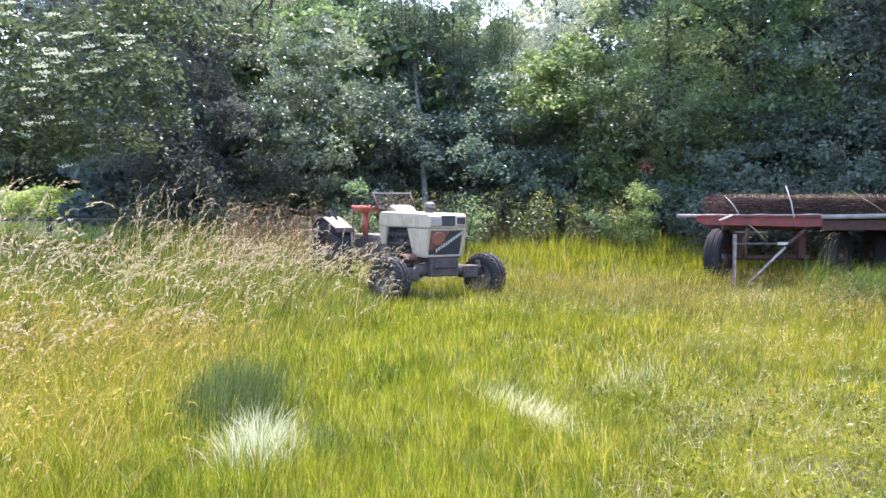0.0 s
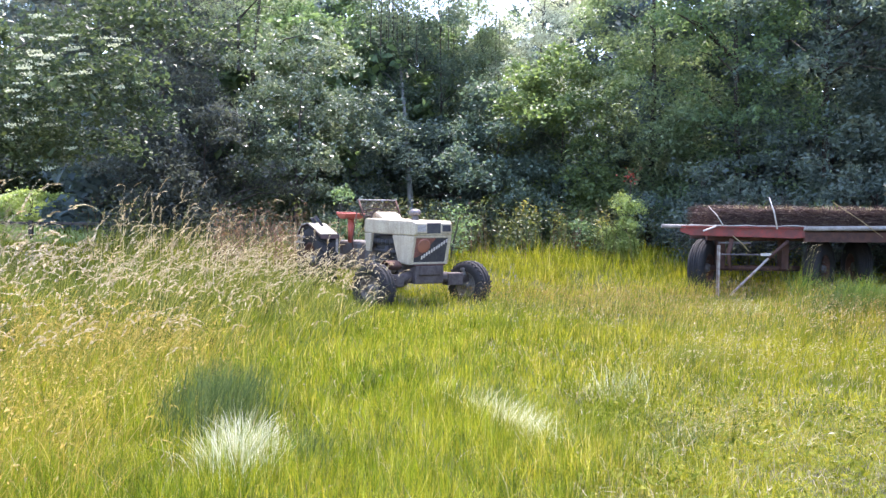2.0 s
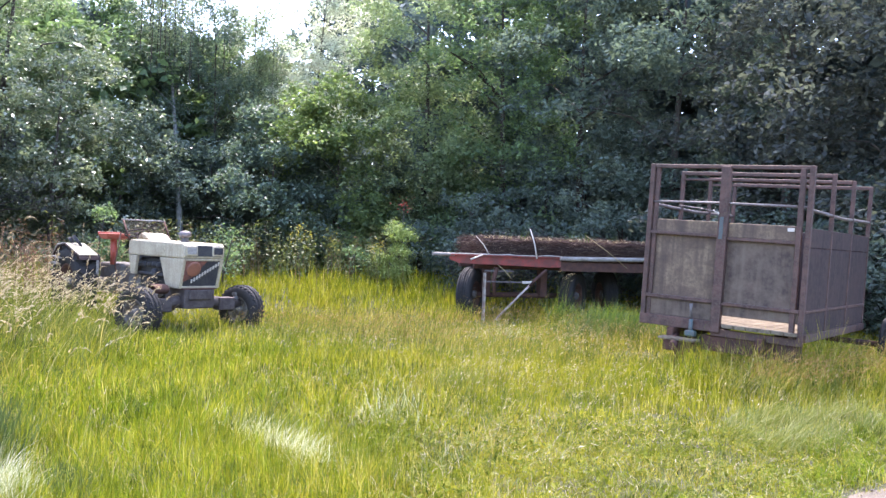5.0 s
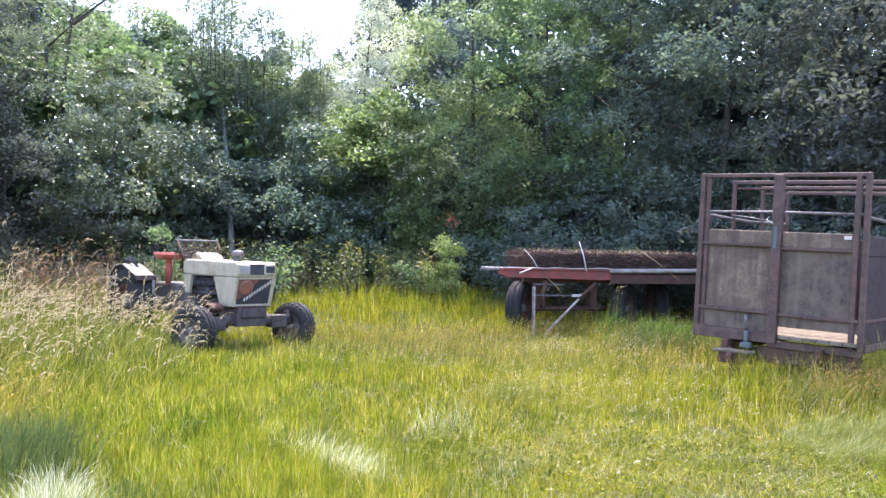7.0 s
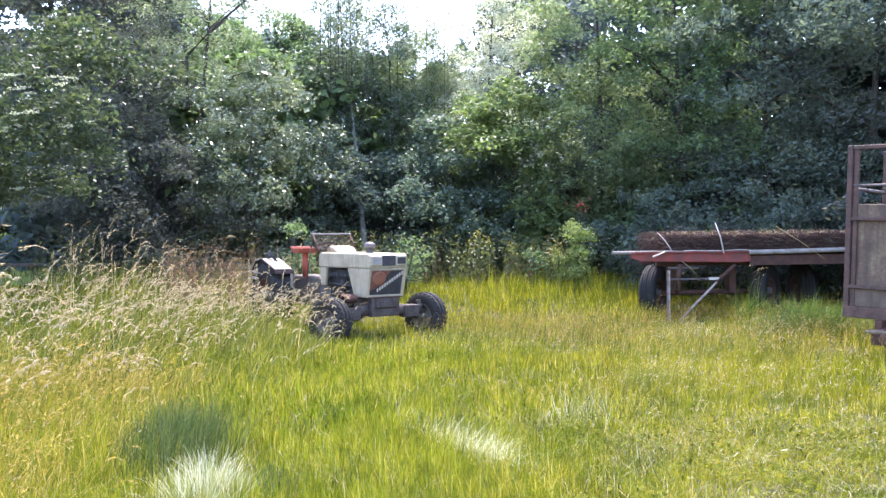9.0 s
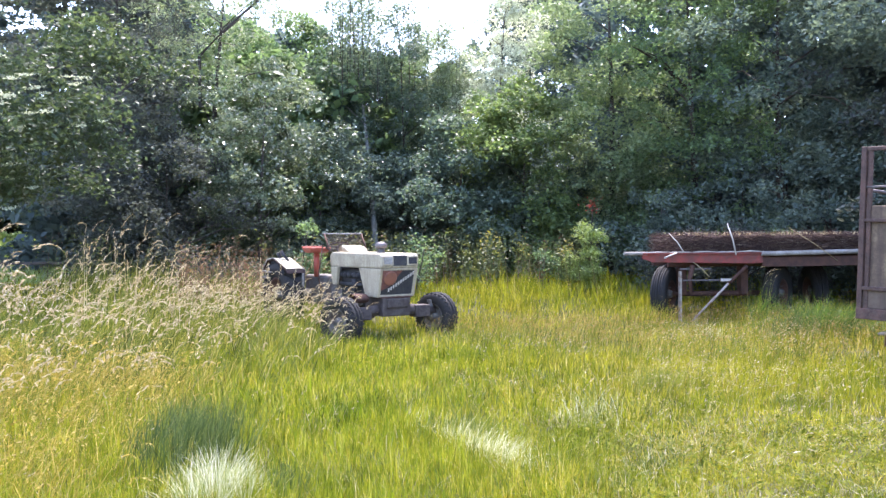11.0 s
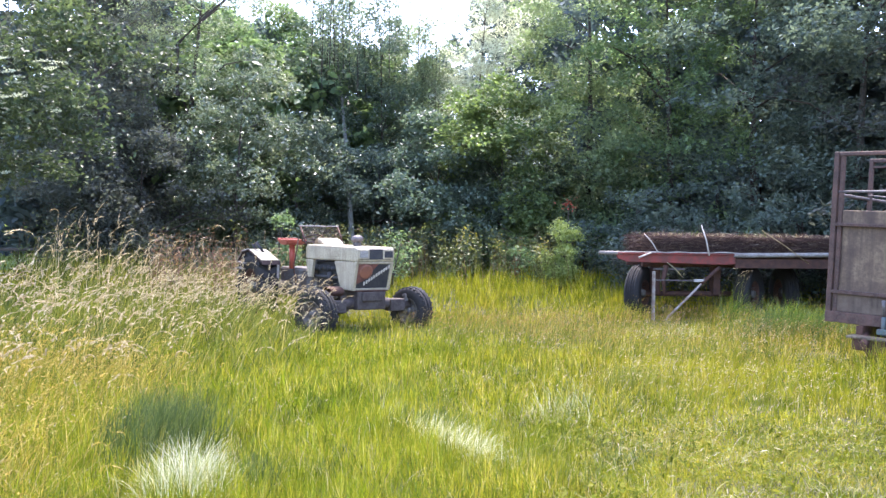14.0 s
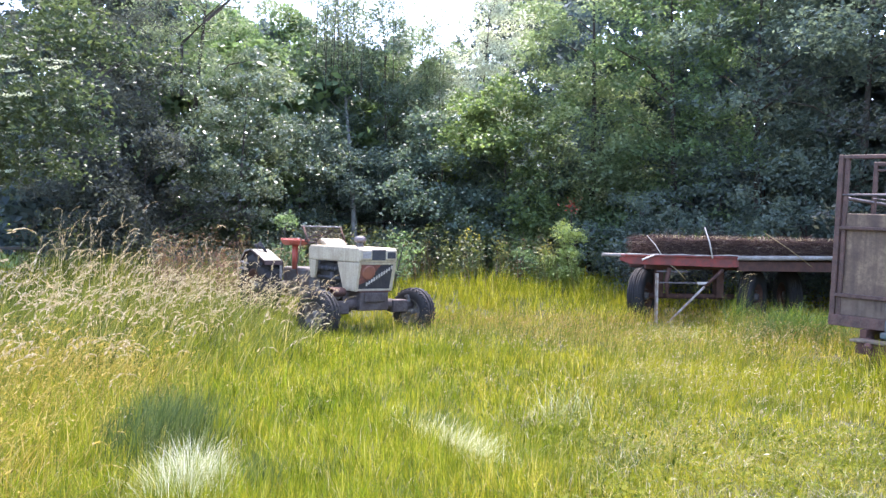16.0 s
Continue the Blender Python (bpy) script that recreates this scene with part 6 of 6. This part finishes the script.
    load = thing("brushwood_load", pose(5.55, 16.25, 1.335), "flat load of brown brushwood and straw on the trailer", "brushwood")
    bm = bmesh.new()
    box(bm, 0, 5.0, 0.03, 1.75, 0.0, 0.33, 0.0)
    bmesh.ops.subdivide_edges(bm, edges=bm.edges[:], cuts=14, use_grid_fill=True)
    for v in bm.verts:
        v.co += Vector((noise.noise(v.co * 3.0) * 0.05, noise.noise(v.co * 3.0 + Vector((5, 0, 0))) * 0.04, (noise.noise(v.co * 2.0 + Vector((0, 7, 0))) * 0.05) if v.co.z > 0.1 else 0))
    part("bale", bm, M["brush"], load)
    n = 16000
    p = np.stack([r.uniform(-0.03, 5.0, n), np.where(r.uniform(size=n) < 0.6, -0.01 + 0.03 * r.normal(size=n), r.uniform(0, 1.75, n)), r.uniform(0.02, 0.34, n)], 1)
    onto = p[:, 1] > 0.1
    p[onto, 2] = 0.33 + np.abs(r.normal(size=onto.sum())) * 0.03
    p[:1400, 0] = -0.02 + 0.02 * r.normal(size=1400)
    p[:1400, 1] = r.uniform(0, 1.75, 1400)
    p[:1400, 2] = r.uniform(0.02, 0.34, 1400)
    d = r.normal(size=(n, 3)) * np.array([1.0, 0.22, 0.16])
    d /= np.linalg.norm(d, axis=1)[:, None]
    L = r.uniform(0.06, 0.28, n)[:, None]
    s = np.cross(d, r.normal(size=(n, 3)))
    s /= np.linalg.norm(s, axis=1)[:, None]
    s *= 0.004
    v = np.stack([p - d * L / 2 - s, p - d * L / 2 + s, p + d * L / 2], 1).reshape(-1, 3)
    tagged(tri_object("twig_layer", v, np.arange(3 * n).reshape(-1, 3), M["twig"], load), kind="stuff")
    n = 700
    p = np.stack([r.uniform(0.0, 4.9, n), r.uniform(0.0, 0.9, n), np.full(n, 0.33)], 1)
    v, t = ribbons(p, r.uniform(0.03, 0.13, n), np.full(n, 0.012), r.uniform(0, 6.28, n), r.uniform(0.3, 1.6, n), r.uniform(0, 3.14, n), 3)
    tagged(tri_object("straw", v, t, M["straw"], load), kind="stuff")
    n = 40
    c = r.uniform(0.5, 4.6, 6)
    x = c[r.integers(0, 6, n)] + r.normal(size=n) * 0.04
    p = np.stack([x, r.uniform(0.1, 0.5, n), np.full(n, 0.32)], 1)
    v, t = ribbons(p, r.uniform(0.12, 0.3, n), np.full(n, 0.012), r.uniform(0, 6.28, n), r.uniform(0.1, 0.8, n), r.uniform(0, 3.14, n), 3)
    tagged(tri_object("grass_sprigs", v, t, M["coarse"], load, "green grass sprigs growing on the load"), kind="stuff")
    # loose sticks leaning on the load
    sticks = [((6.57, 16.08, 1.30), (6.43, 16.16, 1.90), 0.015, "whitewood", "peeled white stick leaning on the load"),
              ((5.54, 16.05, 1.36), (5.29, 16.16, 1.72), 0.009, "whitewood", "thin bare stick leaning on the load"),
              ((8.53, 16.0, 1.17), (7.64, 16.14, 1.81), 0.009, "straw", "long thin bare stick leaning on the load"),
              ((5.17, 16.06, 1.25), (5.41, 16.06, 1.345), 0.018, "whitewood", "short pale piece of lath on the beam"),
              ((6.05, 16.1, 0.88), (5.76, 16.14, 1.16), 0.012, "straw", "short broken stick hanging under the beam")]
    for a, b, rad, mat, label in sticks:
        bm = bmesh.new()
        a, b = Vector(a), Vector(b)
        tube(bm, [a, a.lerp(b, 0.5) + Vector((0.02, 0, 0.01)), b], [rad, rad * 0.9, rad * 0.7], 7)
        tagged(part("stick", bm, M[mat]), label, "stick")


# ---------------------------------------------------------------- stock box trailer
def build_stock_box():
    """Local axes: x across the front, y back along the box, z up."""
    W, H, L = 2.0, 1.97, 3.08
    tr = thing("livestock_trailer", pose(6.13, 9.16, 0.68, -0.3, 2.1, -53.7), "rusty livestock trailer with weathered sheet sides and open hoops", "trailer")
    w = W / 2

    def bar(name, x0, x1, y0, y1, z0, z1, mat="ruststeel", parent=None, bev=0.006, label=""):
        bm = bmesh.new()
        box(bm, x0, x1, y0, y1, z0, z1, bev)
        return part(name, bm, M[mat], parent or tr, label)

    # corner and middle posts, front
    bar("corner_post", -w - 0.01, -w + 0.05, 0, 0.07, -0.06, H)
    bar("corner_post", -w + 0.065, -w + 0.115, 0.02, 0.06, -0.02, H - 0.03)
    bar("corner_post", w - 0.06, w, 0, 0.07, -0.06, H, "ruststeel")
    bar("corner_post", w - 0.16, w - 0.10, 0.0, 0.06, -0.05, H - 0.03)
    mid = bar("middle_post", -0.075, 0.04, -0.03, 0.05, -0.08, H - 0.02)
    bar("paint_patch", -0.05, -0.005, -0.036, -0.026, 1.06, 1.33, "blue", mid, 0.002, "chipped pale blue paint")
    bar("top_rail", -w + 0.05, w - 0.06, 0.01, 0.06, H - 0.05, H - 0.002)
    bm = bmesh.new()
    tube(bm, [(-w + 0.05, 0.03, 1.49), (-0.1, 0.03, 1.50), (w - 0.05, 0.03, 1.49)], 0.016, 10)
    part("guard_rail", bm, M["dullsteel"], tr, "bent grey tube rail")
    bm = bmesh.new()
    tube(bm, [(-0.58, 0.0, 1.45), (-0.3, -0.03, 1.42), (-0.06, -0.045, 1.38)], 0.008, 6)
    part("tie_wire", bm, M["dullsteel"], tr, "bent wire tied to the rail")
    bm = bmesh.new()
    tube(bm, [(-0.11, -0.04, 1.44), (-0.13, -0.05, 1.41), (-0.11, -0.055, 1.385), (-0.07, -0.05, 1.38), (-0.06, -0.05, 1.35)], 0.009, 6)
    part("rope_knot", bm, M["whitewood"], tr, "white rope knot")
    # front sheets
    bar("top_board", -w + 0.115, -0.075, 0.03, 0.05, 1.11, 1.27, "panel_light")
    bar("top_board", 0.04, w - 0.16, 0.03, 0.05, 1.09, 1.265, "panel_light")
    bar("sheet", -w + 0.115, -0.075, 0.052, 0.062, 0.30, 1.11, "panel_light", None, 0.002, "pale weathered sheet panel")
    bar("sheet", 0.04, w - 0.10, 0.052, 0.062, 0.28, 1.10, "panel_dark", None, 0.002, "stained grey sheet panel")
    bar("middle_rail", -w + 0.05, -0.075, 0.0, 0.05, 1.075, 1.115)
    bar("middle_rail", 0.04, w - 0.16, 0.0, 0.05, 1.05, 1.09)
    bar("lower_rail", -w + 0.05, -0.075, -0.01, 0.05, 0.265, 0.31)
    bar("lower_rail", 0.04, w - 0.06, -0.01, 0.05, 0.255, 0.295)
    bar("lower_board", -w + 0.05, -0.075, 0.03, 0.05, 0.05, 0.265, "panel_dark")
    bar("lower_board", 0.04, w - 0.06, 0.03, 0.05, 0.13, 0.255, "panel_dark")
    bar("bottom_rail", -w - 0.01, -0.075, -0.01, 0.07, -0.08, 0.05)
    bar("bottom_rail", -0.08, w, 0.02, 0.08, -0.13, -0.04)
    bar("white_tag", w - 0.26, w - 0.18, 0.018, 0.029, 1.20, 1.24, "whitewood", None, 0.002, "small white tag")
    # hoops
    for k in (1, 2, 3):
        y = L * k / 3
        hoop = new("hoop")
        hoop.parent = tr
        bar("hoop_post", -w, -w + 0.05, y - 0.05, y, 0, H - 0.01, "ruststeel", hoop)
        bar("hoop_post", w - 0.05, w, y - 0.05, y, 0, H - 0.01, "ruststeel", hoop)
        bar("hoop_bar", -w + 0.05, w - 0.05, y - 0.05, y, H - 0.06, H - 0.01, "ruststeel", hoop)
        if k < 3:
            bar("hoop_brace", -w + 0.05, w - 0.05, y - 0.045, y - 0.01, H - 0.13, H - 0.10, "ruststeel", hoop)
    for s in (-1, 1):
        x0, x1 = (w - 0.03, w - 0.01) if s > 0 else (-w + 0.01, -w + 0.03)
        side = new("side")
        side.parent = tr
        bm = bmesh.new()
        tube(bm, [(s * (w - 0.02), 0.07, 1.46), (s * (w - 0.02), L * 0.5, 1.43), (s * (w - 0.02), L - 0.05, 1.45)], 0.02, 8)
        part("guard_rail", bm, M["dullsteel"], side)
        for k in range(3):
            a, b = L * k / 3 + (0.07 if k == 0 else 0.002), L * (k + 1) / 3 - 0.052
            bar("sheet", x0, x1, a, b, 0.30, 1.02, "panel_brown", side, 0.002)
            bar("top_board", x0 - 0.004, x1 + 0.004, a, b, 1.03, 1.25, "panel_brown", side, 0.004)
            bar("lower_board", x0, x1, a, b, 0.02, 0.26, "panel_brown", side, 0.003)
            bar("side_rail", x0 - 0.015, x1 + 0.015, a, b, 0.262, 0.298, "ruststeel", side)
        bar("bottom_rail", x0 - 0.03, x1 + 0.03, 0.08, L, -0.08, 0.015, "ruststeel", side)
    bar("tailboard", -w + 0.06, w - 0.06, L - 0.04, L - 0.02, 0.05, 1.25, "panel_brown")
    # floor
    for k in range(13):
        x0 = -w + 0.04 + k * 0.1475
        bar("floor_board", x0, x0 + 0.14, -0.04 if k > 6 else 0.08, L - 0.05, -0.015, 0.03, "wood", None, 0.004)
    # running gear
    bar("front_crossbeam", -0.2, w - 0.02, 0.05, 0.13, -0.32, -0.132, "rust")
    for x in (-0.55, 0.55):
        bar("chassis_rail", x - 0.04, x + 0.04, -0.1, L, -0.22, -0.08, "rust")
    bm = bmesh.new()
    tube(bm, [(-1.3, 2.95, -0.25), (1.3, 2.95, -0.25)], 0.04, 10)
    part("axle", bm, M["rust"], tr)
    for x, turn in ((-1.4, 90), (1.4, -90)):
        wheel(tr, "wheel", (x, 2.95, -0.25), 0.40, 0.2, 0.22, turn, 0, 15, "rust", 3)
    # drawbar and jack
    bm = bmesh.new()
    tube(bm, [(-0.55, 0.1, -0.18), (-0.40, -0.3, -0.24), (-0.34, -0.5, -0.26)], 0.045, 8)
    part("drawbar", bm, M["rust"], tr)
    bar("hitch_plate", -0.60, -0.14, -0.34, -0.12, -0.21, -0.18, "wood", None, 0.006, "grey board lying on the drawbar")
    bar("hitch_block", -0.54, -0.18, -0.31, -0.15, -0.34, -0.213, "rust")
    jack = new("jack")
    jack.parent = tr
    bm = bmesh.new()
    tube(bm, [(-0.30, -0.06, -0.17), (-0.30, -0.06, 0.05)], 0.026, 12)
    part("tube", bm, M["blue"], jack, "chipped blue jack tube")
    bm = bmesh.new()
    box(bm, -0.36, -0.23, -0.11, -0.02, -0.16, -0.09, 0.015, 2)
    part("clamp", bm, M["blue"], jack)
    bm = bmesh.new()
    tube(bm, [(-0.30, -0.06, 0.05), (-0.31, -0.07, 0.16), (-0.31, -0.07, 0.24)], [0.02, 0.016, 0.024], 8)
    part("crank", bm, M["dullsteel"], jack)
    bm = bmesh.new()
    lathe(bm, [(0.001, -0.34), (0.08, -0.34), (0.08, -0.38), (0.001, -0.38)], 14, "z", (-0.34, -0.23, 0))
    box(bm, -0.39, -0.29, -0.28, -0.18, -0.70, -0.38, 0.01)
    part("foot", bm, M["rust"], jack)


# ---------------------------------------------------------------- fence
def build_fence():
    fence = thing("fence", pose(-14.35, 24.5, 0.24), "dark old post-and-rail fence beyond the tall grass", "fence")
    for k in range(3):
        bm = bmesh.new()
        box(bm, 3.2 * k - 0.06, 3.2 * k + 0.06, -0.06, 0.06, -0.1, 0.92, 0.015, 2)
        part("post", bm, M["post"], fence)
    for k in range(2):
        bm = bmesh.new()
        box(bm, 3.2 * k + 0.06, 3.2 * k + 3.14, -0.03, 0.03, 0.80, 0.88, 0.01)
        part("rail", bm, M["post"], fence)


build_ground()
build_path()
build_bare_patch()
build_track_stones()
build_trees()
build_weeds()
build_tractor()
build_flat_trailer()
build_stock_box()
build_fence()
build_meadow()
build_tall_grass()
build_lodged_grass()
